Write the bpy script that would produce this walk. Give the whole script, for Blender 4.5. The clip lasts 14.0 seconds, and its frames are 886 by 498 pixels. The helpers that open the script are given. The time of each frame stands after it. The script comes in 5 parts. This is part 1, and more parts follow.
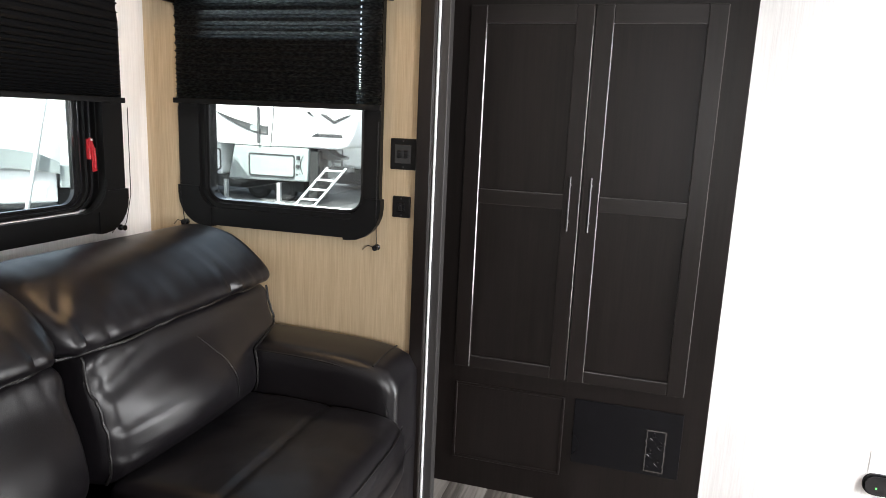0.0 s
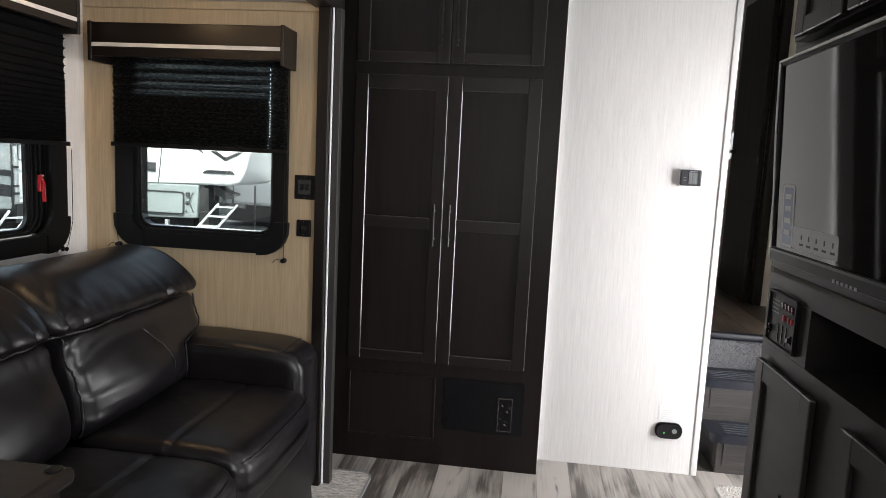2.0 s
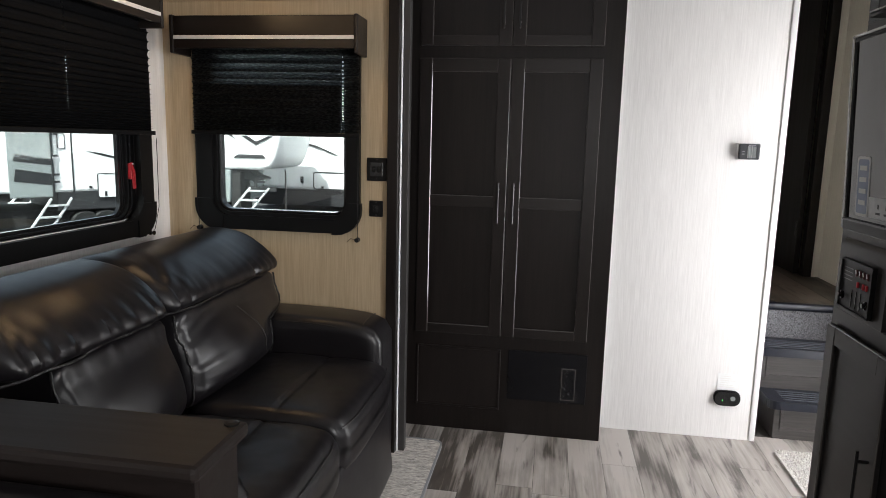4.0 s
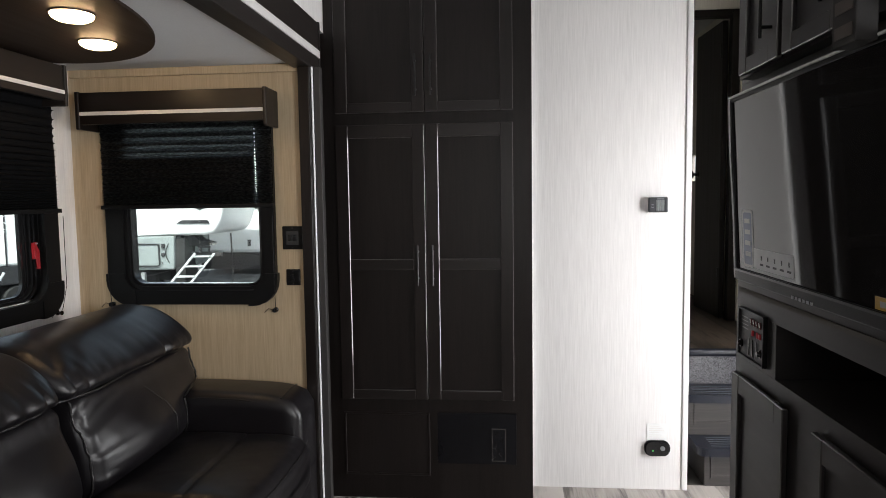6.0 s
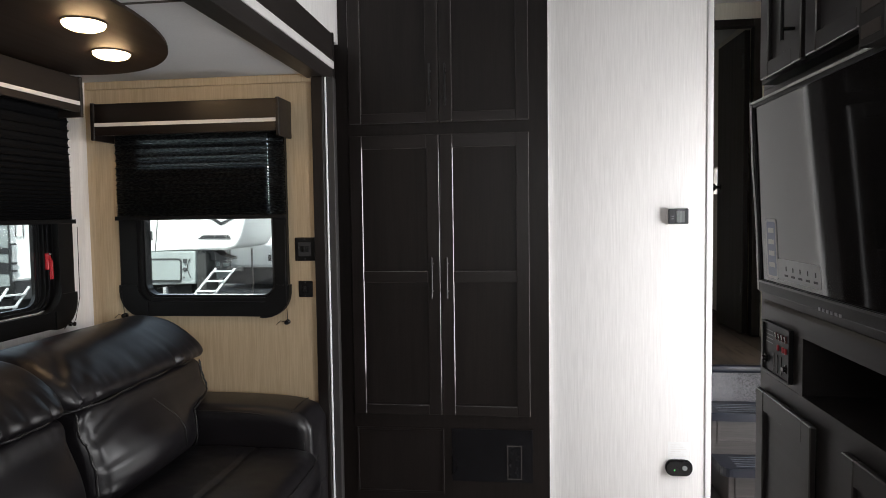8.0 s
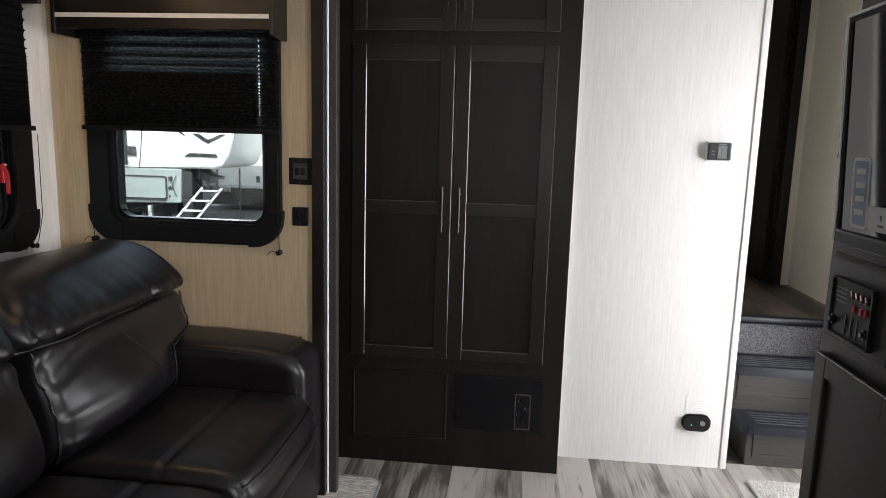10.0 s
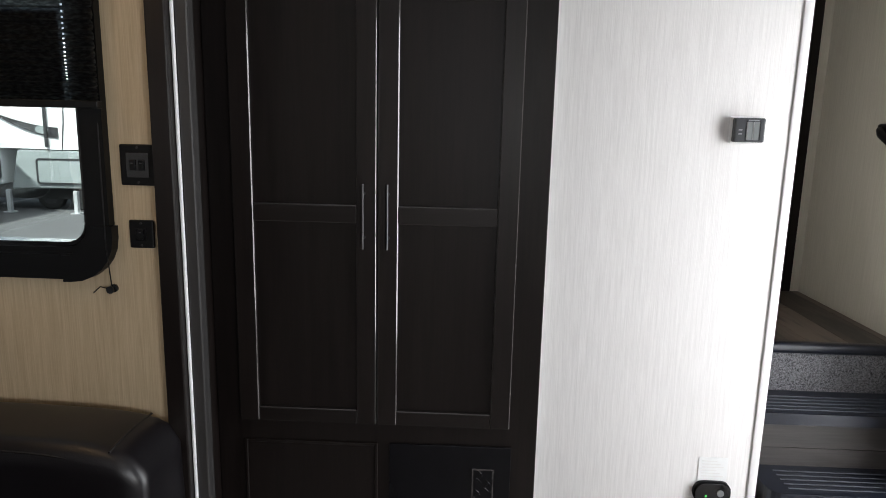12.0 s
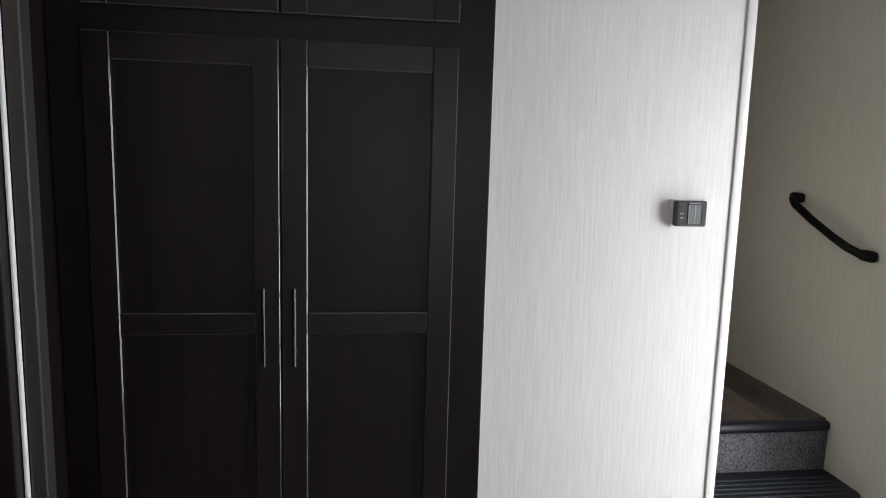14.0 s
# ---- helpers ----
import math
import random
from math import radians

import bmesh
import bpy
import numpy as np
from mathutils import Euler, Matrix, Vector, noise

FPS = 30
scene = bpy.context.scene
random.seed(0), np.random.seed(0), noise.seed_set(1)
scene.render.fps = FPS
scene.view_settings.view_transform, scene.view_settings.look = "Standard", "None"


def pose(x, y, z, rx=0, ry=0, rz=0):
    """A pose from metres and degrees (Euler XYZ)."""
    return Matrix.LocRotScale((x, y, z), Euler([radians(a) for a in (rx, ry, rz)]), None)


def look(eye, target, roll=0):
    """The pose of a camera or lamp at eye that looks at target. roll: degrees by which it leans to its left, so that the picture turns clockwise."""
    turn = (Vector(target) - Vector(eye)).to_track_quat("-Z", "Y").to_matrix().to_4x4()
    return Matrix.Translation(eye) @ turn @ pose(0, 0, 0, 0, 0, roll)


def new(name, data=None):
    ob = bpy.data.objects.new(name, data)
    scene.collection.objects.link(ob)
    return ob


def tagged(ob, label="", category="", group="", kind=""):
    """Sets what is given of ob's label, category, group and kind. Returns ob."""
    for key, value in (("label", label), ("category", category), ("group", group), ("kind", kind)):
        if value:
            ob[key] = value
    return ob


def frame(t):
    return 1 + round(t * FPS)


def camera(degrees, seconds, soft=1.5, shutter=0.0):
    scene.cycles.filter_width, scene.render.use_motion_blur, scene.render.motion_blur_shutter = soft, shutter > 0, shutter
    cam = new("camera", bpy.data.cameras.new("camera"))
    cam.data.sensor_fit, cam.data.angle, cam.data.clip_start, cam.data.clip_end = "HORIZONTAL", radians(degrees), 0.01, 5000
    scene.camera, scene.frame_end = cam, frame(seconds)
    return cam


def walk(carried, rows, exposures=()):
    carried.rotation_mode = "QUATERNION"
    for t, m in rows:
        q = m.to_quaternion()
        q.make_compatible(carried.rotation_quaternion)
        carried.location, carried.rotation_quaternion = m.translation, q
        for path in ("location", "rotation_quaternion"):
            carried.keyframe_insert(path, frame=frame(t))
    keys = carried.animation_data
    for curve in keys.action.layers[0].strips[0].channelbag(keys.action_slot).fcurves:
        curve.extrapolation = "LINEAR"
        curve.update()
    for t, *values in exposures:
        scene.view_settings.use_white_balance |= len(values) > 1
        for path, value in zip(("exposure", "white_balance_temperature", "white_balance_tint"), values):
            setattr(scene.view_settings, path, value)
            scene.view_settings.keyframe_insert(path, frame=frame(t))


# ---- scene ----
cam = camera(67.4, 14.0, soft=0.9)
PATH = [
    (0, (0.102, 0.05, 1.427), (-0.448, 1.935, 1.048), 2.5),
    (0.2, (0.101, -0.02, 1.43), (-0.462, 1.868, 1.085), 1.0),
    (0.5, (0.076, -0.155, 1.454), (-0.416, 1.763, 1.174), 0.3),
    (0.7, (0.053, -0.263, 1.468), (-0.347, 1.677, 1.192), -0.1),
    (1, (0.054, -0.392, 1.458), (-0.192, 1.558, 1.09), 1.4),
    (1.2, (0.095, -0.455, 1.475), (-0.1, 1.499, 1.095), 2.5),
    (1.5, (0.142, -0.519, 1.471), (-0.029, 1.447, 1.143), 3.1),
    (2, (0.294, -0.602, 1.445), (0.046, 1.365, 1.188), 2.8),
    (2.5, (0.328, -0.613, 1.419), (-0.04, 1.321, 1.064), -0.6),
    (2.7, (0.298, -0.626, 1.418), (-0.122, 1.298, 1.073), -1.2),
    (4.8, (0.088, -0.787, 1.481), (-0.142, 1.183, 1.226), 1.9),
    (5, (0.133, -0.781, 1.488), (-0.081, 1.198, 1.294), 1.1),
    (5.5, (0.243, -0.742, 1.465), (0.074, 1.244, 1.303), -0.9),
    (6, (0.277, -0.725, 1.485), (0.093, 1.26, 1.328), -0.8),
    (6.5, (0.296, -0.718, 1.488), (0.054, 1.265, 1.382), -0.9),
    (7, (0.298, -0.698, 1.478), (0.055, 1.285, 1.373), -0.9),
    (7.5, (0.307, -0.672, 1.461), (0.062, 1.31, 1.355), -0.9),
    (8, (0.298, -0.673, 1.462), (0.054, 1.309, 1.354), -0.8),
    (8.5, (0.297, -0.662, 1.446), (0.012, 1.31, 1.274), -0.8),
    (8.7, (0.303, -0.646, 1.433), (-0.013, 1.318, 1.223), -1.1),
    (10.8, (0.101, 0.013, 1.467), (-0.04, 1.981, 1.14), 2.7),
    (11, (0.11, 0.132, 1.473), (-0.004, 2.106, 1.172), 1.7),
    (11.2, (0.144, 0.231, 1.473), (0.029, 2.209, 1.199), 1.1),
    (11.5, (0.175, 0.315, 1.449), (0.032, 2.291, 1.176), 0.5),
    (12, (0.173, 0.486, 1.438), (0.101, 2.448, 1.06), 1.3),
    (12.2, (0.16, 0.59, 1.434), (0.225, 2.541, 1.001), 2.4),
    (12.5, (0.123, 0.74, 1.46), (0.358, 2.68, 1.035), 3.4),
    (12.7, (0.105, 0.8, 1.488), (0.447, 2.73, 1.09), 3.3),
    (13, (0.098, 0.814, 1.487), (0.498, 2.741, 1.134), 2.4),
    (13.5, (0.072, 0.84, 1.503), (0.425, 2.784, 1.194), 1.6),
    (14, (0.079, 0.81, 1.577), (0.344, 2.773, 1.296), 1.6),
]
EXPOSURES = [(0, 2.65, 6400, 9), (0.5, 2.75, 6400, 9), (1.5, 2.08, 6400, 9), (2.7, 1.82, 6400, 9), (4.8, 1.76, 6400, 9), (8.7, 1.73, 6380, 9),
             (10.8, 1.75, 6300, 9), (11.5, 1.66, 6250, 8), (12, 1.64, 6250, 8), (12.5, 1.46, 6250, 8), (13, 1.32, 6230, 8), (13.5, 1.2, 6230, 8), (14, 1.36, 6230, 8)]
walk(cam, [(t, look(eye, target, roll)) for t, eye, target, roll in PATH], EXPOSURES)

# ---- light ----
world = bpy.data.worlds.new("sky")
scene.world = world
world.use_nodes = True
wn = world.node_tree
sky = wn.nodes.new("ShaderNodeTexSky")
sky.sky_type = "NISHITA"
sky.sun_disc = False
sky.dust_density, sky.air_density = 5.0, 0.7
sky.sun_elevation = radians(52)
sky.sun_rotation = radians(180)
haze = wn.nodes.new("ShaderNodeHueSaturation")
haze.inputs["Saturation"].default_value = 0.45
wn.links.new(sky.outputs[0], haze.inputs["Color"])
wn.links.new(haze.outputs[0], wn.nodes["Background"].inputs[0])
wn.nodes["Background"].inputs[1].default_value = 0.15

sun = new("sun", bpy.data.lights.new("sun", "SUN"))
sun.data.energy, sun.data.angle, sun.data.color = 5.0, radians(0.5), (1.0, 0.96, 0.9)
sun.matrix_world = look((0.1, -17, 24), (0, 0, 0))


def area(name, eye, target, w, h, power, colour=(1, 1, 1)):
    ob = new(name, bpy.data.lights.new(name, "AREA"))
    ob.data.shape, ob.data.size, ob.data.size_y, ob.data.energy, ob.data.color = "RECTANGLE", w, h, power, colour
    ob.matrix_world = look(eye, target)
    return ob


# daylight at the entry door, then two added fill lamps with no seen source
area("door_daylight", (1.9, 1.95, 1.05), (0.3, 2.1, 0.95), 0.62, 1.85, 12.5, (1.0, 0.98, 0.98))
# galley opening is assumed; no rear window exists, the wall there is closed
area("galley_fill", (1.82, -1.2, 1.45), (-0.6, 0.2, 1.2), 1.0, 0.6, 15, (1.0, 0.98, 0.98))
area("rear_fill", (0.6, -2.37, 1.5), (0.4, 0, 1.3), 1.3, 0.7, 5, (1.0, 0.98, 0.98))


# ---- materials ----
def material(name, colour, rough=0.5, metal=0.0, bump=0.0, scale=40.0, stretch=(1, 1, 1), vary=0.0, coarse=3.0, spec=0.5, tint=None):
    """A painted or plain surface: grain at one scale, stains at another, and a fine relief."""
    m = bpy.data.materials.new(name)
    m.use_nodes = True
    t, b = m.node_tree, m.node_tree.nodes["Principled BSDF"]
    b.inputs["Roughness"].default_value, b.inputs["Metallic"].default_value = rough, metal
    b.inputs["Specular IOR Level"].default_value = spec
    b.inputs["Base Color"].default_value = (*colour, 1)
    co = t.nodes.new("ShaderNodeTexCoord")
    mp = t.nodes.new("ShaderNodeMapping")
    mp.inputs["Scale"].default_value = stretch
    t.links.new(co.outputs["Object"], mp.inputs[0])
    fine = t.nodes.new("ShaderNodeTexNoise")
    fine.inputs["Scale"].default_value, fine.inputs["Detail"].default_value = scale, 5
    t.links.new(mp.outputs[0], fine.inputs["Vector"])
    if vary:
        broad = t.nodes.new("ShaderNodeTexNoise")
        broad.inputs["Scale"].default_value, broad.inputs["Detail"].default_value = coarse, 3
        t.links.new(mp.outputs[0], broad.inputs["Vector"])
        add = t.nodes.new("ShaderNodeMath")
        add.operation = "ADD"
        t.links.new(fine.outputs[0], add.inputs[0])
        t.links.new(broad.outputs[0], add.inputs[1])
        ramp = t.nodes.new("ShaderNodeMapRange")
        ramp.inputs[1].default_value, ramp.inputs[2].default_value = 0.7, 1.3
        t.links.new(add.outputs[0], ramp.inputs[0])
        mix = t.nodes.new("ShaderNodeMix")
        mix.data_type = "RGBA"
        other = tint or colour
        mix.inputs[6].default_value = (*[c * (1 - vary) for c in colour], 1)
        mix.inputs[7].default_value = (*[min(1, c * (1 + vary)) for c in other], 1)
        t.links.new(ramp.outputs[0], mix.inputs[0])
        t.links.new(mix.outputs[2], b.inputs["Base Color"])
        rr = t.nodes.new("ShaderNodeMapRange")
        rr.inputs[1].default_value, rr.inputs[2].default_value = 0.3, 0.7
        rr.inputs[3].default_value, rr.inputs[4].default_value = max(0.02, rough - 0.15 * vary), min(1, rough + 0.15 * vary)
        t.links.new(broad.outputs[0], rr.inputs[0])
        t.links.new(rr.outputs[0], b.inputs["Roughness"])
    if bump:
        bp = t.nodes.new("ShaderNodeBump")
        bp.inputs["Strength"].default_value, bp.inputs["Distance"].default_value = bump, 0.002
        t.links.new(fine.outputs[0], bp.inputs["Height"])
        t.links.new(bp.outputs[0], b.inputs["Normal"])
    return m


def linen(name, light, dark):
    """Printed linen wallpaper: fine uneven upright threads with a fainter weft."""
    m = bpy.data.materials.new(name)
    m.use_nodes = True
    t, b = m.node_tree, m.node_tree.nodes["Principled BSDF"]
    b.inputs["Roughness"].default_value, b.inputs["Specular IOR Level"].default_value = 0.55, 0.35
    co = t.nodes.new("ShaderNodeTexCoord")
    sums = []
    for stretch, scale in (((420, 420, 9), 1.0), ((130, 130, 5), 1.0), ((30, 30, 260), 1.0)):
        mp = t.nodes.new("ShaderNodeMapping")
        mp.inputs["Scale"].default_value = stretch
        t.links.new(co.outputs["Object"], mp.inputs[0])
        n = t.nodes.new("ShaderNodeTexNoise")
        n.inputs["Scale"].default_value, n.inputs["Detail"].default_value = scale, 3
        t.links.new(mp.outputs[0], n.inputs["Vector"])
        sums.append(n)
    a = t.nodes.new("ShaderNodeMath")
    a.operation = "ADD"
    t.links.new(sums[0].outputs[0], a.inputs[0])
    t.links.new(sums[1].outputs[0], a.inputs[1])
    w = t.nodes.new("ShaderNodeMath")
    w.operation = "MULTIPLY_ADD"
    w.inputs[1].default_value = 0.15
    t.links.new(sums[2].outputs[0], w.inputs[0])
    t.links.new(a.outputs[0], w.inputs[2])
    r = t.nodes.new("ShaderNodeMapRange")
    r.inputs[1].default_value, r.inputs[2].default_value = 0.75, 1.4
    t.links.new(w.outputs[0], r.inputs[0])
    mix = t.nodes.new("ShaderNodeMix")
    mix.data_type = "RGBA"
    mix.inputs[6].default_value, mix.inputs[7].default_value = (*dark, 1), (*light, 1)
    t.links.new(r.outputs[0], mix.inputs[0])
    t.links.new(mix.outputs[2], b.inputs["Base Color"])
    bp = t.nodes.new("ShaderNodeBump")
    bp.inputs["Strength"].default_value, bp.inputs["Distance"].default_value = 0.25, 0.001
    t.links.new(a.outputs[0], bp.inputs["Height"])
    t.links.new(bp.outputs[0], b.inputs["Normal"])
    return m


def plank_vinyl(name, light, mid, dark):
    """Weathered plank print; each plank takes its own stretch of the print."""
    m = bpy.data.materials.new(name)
    m.use_nodes = True
    t, b = m.node_tree, m.node_tree.nodes["Principled BSDF"]
    b.inputs["Roughness"].default_value = 0.42
    co = t.nodes.new("ShaderNodeTexCoord")
    info = t.nodes.new("ShaderNodeObjectInfo")
    off = t.nodes.new("ShaderNodeVectorMath")
    off.operation = "MULTIPLY_ADD"
    off.inputs[1].default_value = (37, 91, 13)
    cx = t.nodes.new("ShaderNodeCombineXYZ")
    for k in range(3):
        t.links.new(info.outputs["Random"], cx.inputs[k])
    t.links.new(cx.outputs[0], off.inputs[0])
    t.links.new(co.outputs["Object"], off.inputs[2])

    def tex(stretch, scale, detail, warp):
        mp = t.nodes.new("ShaderNodeMapping")
        mp.inputs["Scale"].default_value = stretch
        t.links.new(off.outputs[0], mp.inputs[0])
        n = t.nodes.new("ShaderNodeTexNoise")
        n.inputs["Scale"].default_value, n.inputs["Detail"].default_value, n.inputs["Distortion"].default_value = scale, detail, warp
        t.links.new(mp.outputs[0], n.inputs["Vector"])
        return n
    grain, cloud, crack = tex((75, 3.2, 1), 1, 7, 0.3), tex((7, 1.7, 1), 1, 7, 0.5), tex((16, 2.4, 1), 1, 7, 0.6)
    add = t.nodes.new("ShaderNodeMath")
    add.operation = "MULTIPLY_ADD"
    add.inputs[1].default_value = 0.45
    t.links.new(grain.outputs[0], add.inputs[0])
    t.links.new(cloud.outputs[0], add.inputs[2])
    tone = t.nodes.new("ShaderNodeMath")
    tone.operation = "MULTIPLY_ADD"
    tone.inputs[1].default_value = 0.30
    t.links.new(info.outputs["Random"], tone.inputs[0])
    t.links.new(add.outputs[0], tone.inputs[2])
    r = t.nodes.new("ShaderNodeValToRGB")
    r.color_ramp.elements[0].position, r.color_ramp.elements[0].color = 0.62, (*dark, 1)
    r.color_ramp.elements[1].position, r.color_ramp.elements[1].color = 1.02, (*light, 1)
    e = r.color_ramp.elements.new(0.78)
    e.color = (*mid, 1)
    t.links.new(tone.outputs[0], r.inputs[0])
    cr = t.nodes.new("ShaderNodeMapRange")
    cr.inputs[1].default_value, cr.inputs[2].default_value = 0.60, 0.72
    t.links.new(crack.outputs[0], cr.inputs[0])
    mix = t.nodes.new("ShaderNodeMix")
    mix.data_type = "RGBA"
    mix.inputs[7].default_value = (*[c * 0.6 for c in dark], 1)
    t.links.new(cr.outputs[0], mix.inputs[0])
    t.links.new(r.outputs[0], mix.inputs[6])
    t.links.new(mix.outputs[2], b.inputs["Base Color"])
    bp = t.nodes.new("ShaderNodeBump")
    bp.inputs["Strength"].default_value, bp.inputs["Distance"].default_value = 0.2, 0.001
    t.links.new(grain.outputs[0], bp.inputs["Height"])
    t.links.new(bp.outputs[0], b.inputs["Normal"])
    return m


def glowing(name, colour, strength):
    m = material(name, colour)
    b = m.node_tree.nodes["Principled BSDF"]
    b.inputs["Emission Color"].default_value, b.inputs["Emission Strength"].default_value = (*colour, 1), strength
    return m


def clear_glass(name):
    m = bpy.data.materials.new(name)
    m.use_nodes = True
    t = m.node_tree
    t.nodes.remove(t.nodes["Principled BSDF"])
    tr, gl, mx, fr = (t.nodes.new("ShaderNode" + k) for k in ("BsdfTransparent", "BsdfGlossy", "MixShader", "Value"))
    tr.inputs[0].default_value = (0.70, 0.745, 0.74, 1)
    gl.inputs["Roughness"].default_value = 0.02
    fr.outputs[0].default_value = 0.06
    t.links.new(fr.outputs[0], mx.inputs[0])
    t.links.new(tr.outputs[0], mx.inputs[1])
    t.links.new(gl.outputs[0], mx.inputs[2])
    t.links.new(mx.outputs[0], t.nodes["Material Output"].inputs[0])
    return m


def blind_cloth(name):
    m = material(name, (0.005, 0.005, 0.0055), 0.85, bump=0.1, scale=300, vary=0.2, spec=0.05)
    t, b = m.node_tree, m.node_tree.nodes["Principled BSDF"]
    tl, mx = t.nodes.new("ShaderNodeBsdfTranslucent"), t.nodes.new("ShaderNodeMixShader")
    n = t.nodes.new("ShaderNodeTexNoise")
    n.inputs["Scale"].default_value, n.inputs["Detail"].default_value = 60, 4
    r = t.nodes.new("ShaderNodeMapRange")
    r.inputs[3].default_value, r.inputs[4].default_value = 0.11, 0.38
    r.inputs[1].default_value, r.inputs[2].default_value = 0.42, 0.72
    co = t.nodes.new("ShaderNodeTexCoord")
    mp = t.nodes.new("ShaderNodeMapping")
    mp.inputs["Scale"].default_value = (1.0, 1.0, 3.0)
    t.links.new(co.outputs["Object"], mp.inputs[0])
    t.links.new(mp.outputs[0], n.inputs["Vector"])
    t.links.new(n.outputs[0], r.inputs[0])
    t.links.new(r.outputs[0], mx.inputs[0])
    tl.inputs[0].default_value = (0.62, 0.66, 0.68, 1)
    t.links.new(b.outputs[0], mx.inputs[1])
    t.links.new(tl.outputs[0], mx.inputs[2])
    t.links.new(mx.outputs[0], t.nodes["Material Output"].inputs[0])
    return m


M_LINEN = linen("pale linen wallpaper", (0.81, 0.79, 0.775), (0.69, 0.67, 0.655))
# stair walls: the warmer, dimmer light there is put into the paper's colour
M_LINEN_WARMLIT = linen("linen wallpaper tinted for warm stair light", (0.74, 0.705, 0.63), (0.64, 0.605, 0.535))
M_TAN = linen("tan linen wallpaper", (0.52, 0.412, 0.275), (0.40, 0.312, 0.20))
M_WOOD = material("espresso cabinet wood", (0.0088, 0.0063, 0.0055), 0.36, bump=0.04, scale=9, stretch=(14, 14, 0.7), vary=0.25, coarse=2.5, spec=0.29)
M_EDGE = material("glossy wrapped edge", (0.05, 0.047, 0.045), 0.13, spec=0.9)
M_PANEL = material("espresso door panel", (0.0082, 0.0058, 0.0051), 0.40, bump=0.07, scale=9, stretch=(14, 14, 0.7), vary=0.3, coarse=2.5, spec=0.24)
M_WOODX = material("espresso cabinet wood lengthwise", (0.0088, 0.0063, 0.0055), 0.36, bump=0.04, scale=9, stretch=(0.7, 14, 14), vary=0.2, coarse=2.5, spec=0.33)
M_WOODY = material("espresso valance wood", (0.015, 0.012, 0.0105), 0.4, bump=0.05, scale=9, stretch=(14, 0.7, 14), vary=0.15, coarse=2.5)
M_GREYWOOD = material("grey-brown laminate", (0.013, 0.0115, 0.0115), 0.42, bump=0.05, scale=9, stretch=(14, 0.7, 14), vary=0.12, coarse=2.5, spec=0.3)
M_STEPWOOD = material("brown step laminate", (0.046, 0.041, 0.039), 0.5, bump=0.15, scale=9, stretch=(0.7, 14, 14), vary=0.3, coarse=2.5)
M_LEATHER = material("dark brown leather", (0.0060, 0.0050, 0.0062), 0.36, bump=0.16, scale=420, vary=0.2, coarse=8, spec=0.52)
M_CAP = material("dark walnut cap", (0.012, 0.0085, 0.0075), 0.5, bump=0.08, scale=9, stretch=(0.7, 14, 14), vary=0.3, coarse=2.5, spec=0.3)
M_STITCH = material("stitched welt", (0.009, 0.008, 0.008), 0.35, bump=0.6, scale=350, vary=0.6, coarse=200)
M_BLACK = material("black plastic", (0.006, 0.006, 0.0065), 0.4, bump=0.1, scale=500, vary=0.15, spec=0.16)
M_GLOSS = material("gloss black plastic", (0.008, 0.008, 0.009), 0.12, vary=0.1)
M_GRAPHITE = material("graphite plastic", (0.045, 0.047, 0.05), 0.3, vary=0.1)
M_ACCESS = material("blue-black filmed panel", (0.004, 0.004, 0.0055), 0.3, bump=0.1, scale=30, vary=0.2, spec=0.2)
M_SCREEN = material("television screen", (0.006, 0.006, 0.0065), 0.045, bump=0.02, scale=2.2, stretch=(1, 9, 0.5), spec=0.6)
M_FILM = material("clear protective film", (0.5, 0.5, 0.5), 0.2, bump=0.6, scale=60, vary=0.2)
M_STEEL = material("brushed steel", (0.42, 0.41, 0.40), 0.3, metal=1.0, bump=0.05, scale=300)
M_GUN = material("dark nickel", (0.06, 0.06, 0.06), 0.3, metal=1.0)
M_WHITE = material("white trim", (0.78, 0.775, 0.76), 0.4, vary=0.03)
M_STRIP = material("grey vinyl strip", (0.032, 0.030, 0.029), 0.45, bump=0.05, scale=200, vary=0.1)
M_OVAL = material("dark oval panel", (0.024, 0.0145, 0.010), 0.55, bump=0.05, scale=9, stretch=(14, 0.7, 14), vary=0.2, coarse=2.5, spec=0.25)
M_CEIL = material("white ceiling panel", (0.62, 0.63, 0.64), 0.6, bump=0.15, scale=160, vary=0.05)
M_STRIPE = material("pale trim stripe", (0.70, 0.68, 0.66), 0.3, vary=0.05)
M_RED = material("red plastic", (0.32, 0.009, 0.015), 0.35, vary=0.1)
M_DULLRED = material("dull red rocker", (0.06, 0.008, 0.009), 0.4, vary=0.1)
M_SEAL = material("white seal strip", (0.85, 0.85, 0.85), 0.25, vary=0.02)
M_PAPER = material("white paper label", (0.75, 0.75, 0.74), 0.6, vary=0.04)
M_SLATE = material("grey display", (0.17, 0.18, 0.18), 0.2, vary=0.1)
M_INK = material("grey print", (0.25, 0.25, 0.26), 0.6)
M_DARKINK = material("dark print", (0.04, 0.04, 0.045), 0.6)
M_BLUE = material("blue sticker", (0.06, 0.09, 0.16), 0.3, vary=0.1)
M_PALE = material("pale sticker", (0.26, 0.27, 0.275), 0.3, vary=0.1)
M_YELLOW = material("yellow sticker", (0.26, 0.15, 0.015), 0.5, vary=0.05)
M_CARPET = material("speckled grey carpet", (0.15, 0.15, 0.16), 0.95, bump=1.0, scale=330, vary=0.85, coarse=190, spec=0.1)
M_RUG = material("woven grey rug", (0.50, 0.47, 0.43), 0.95, bump=1.0, scale=120, stretch=(0.6, 2.4, 1), vary=0.5, coarse=50, spec=0.1)
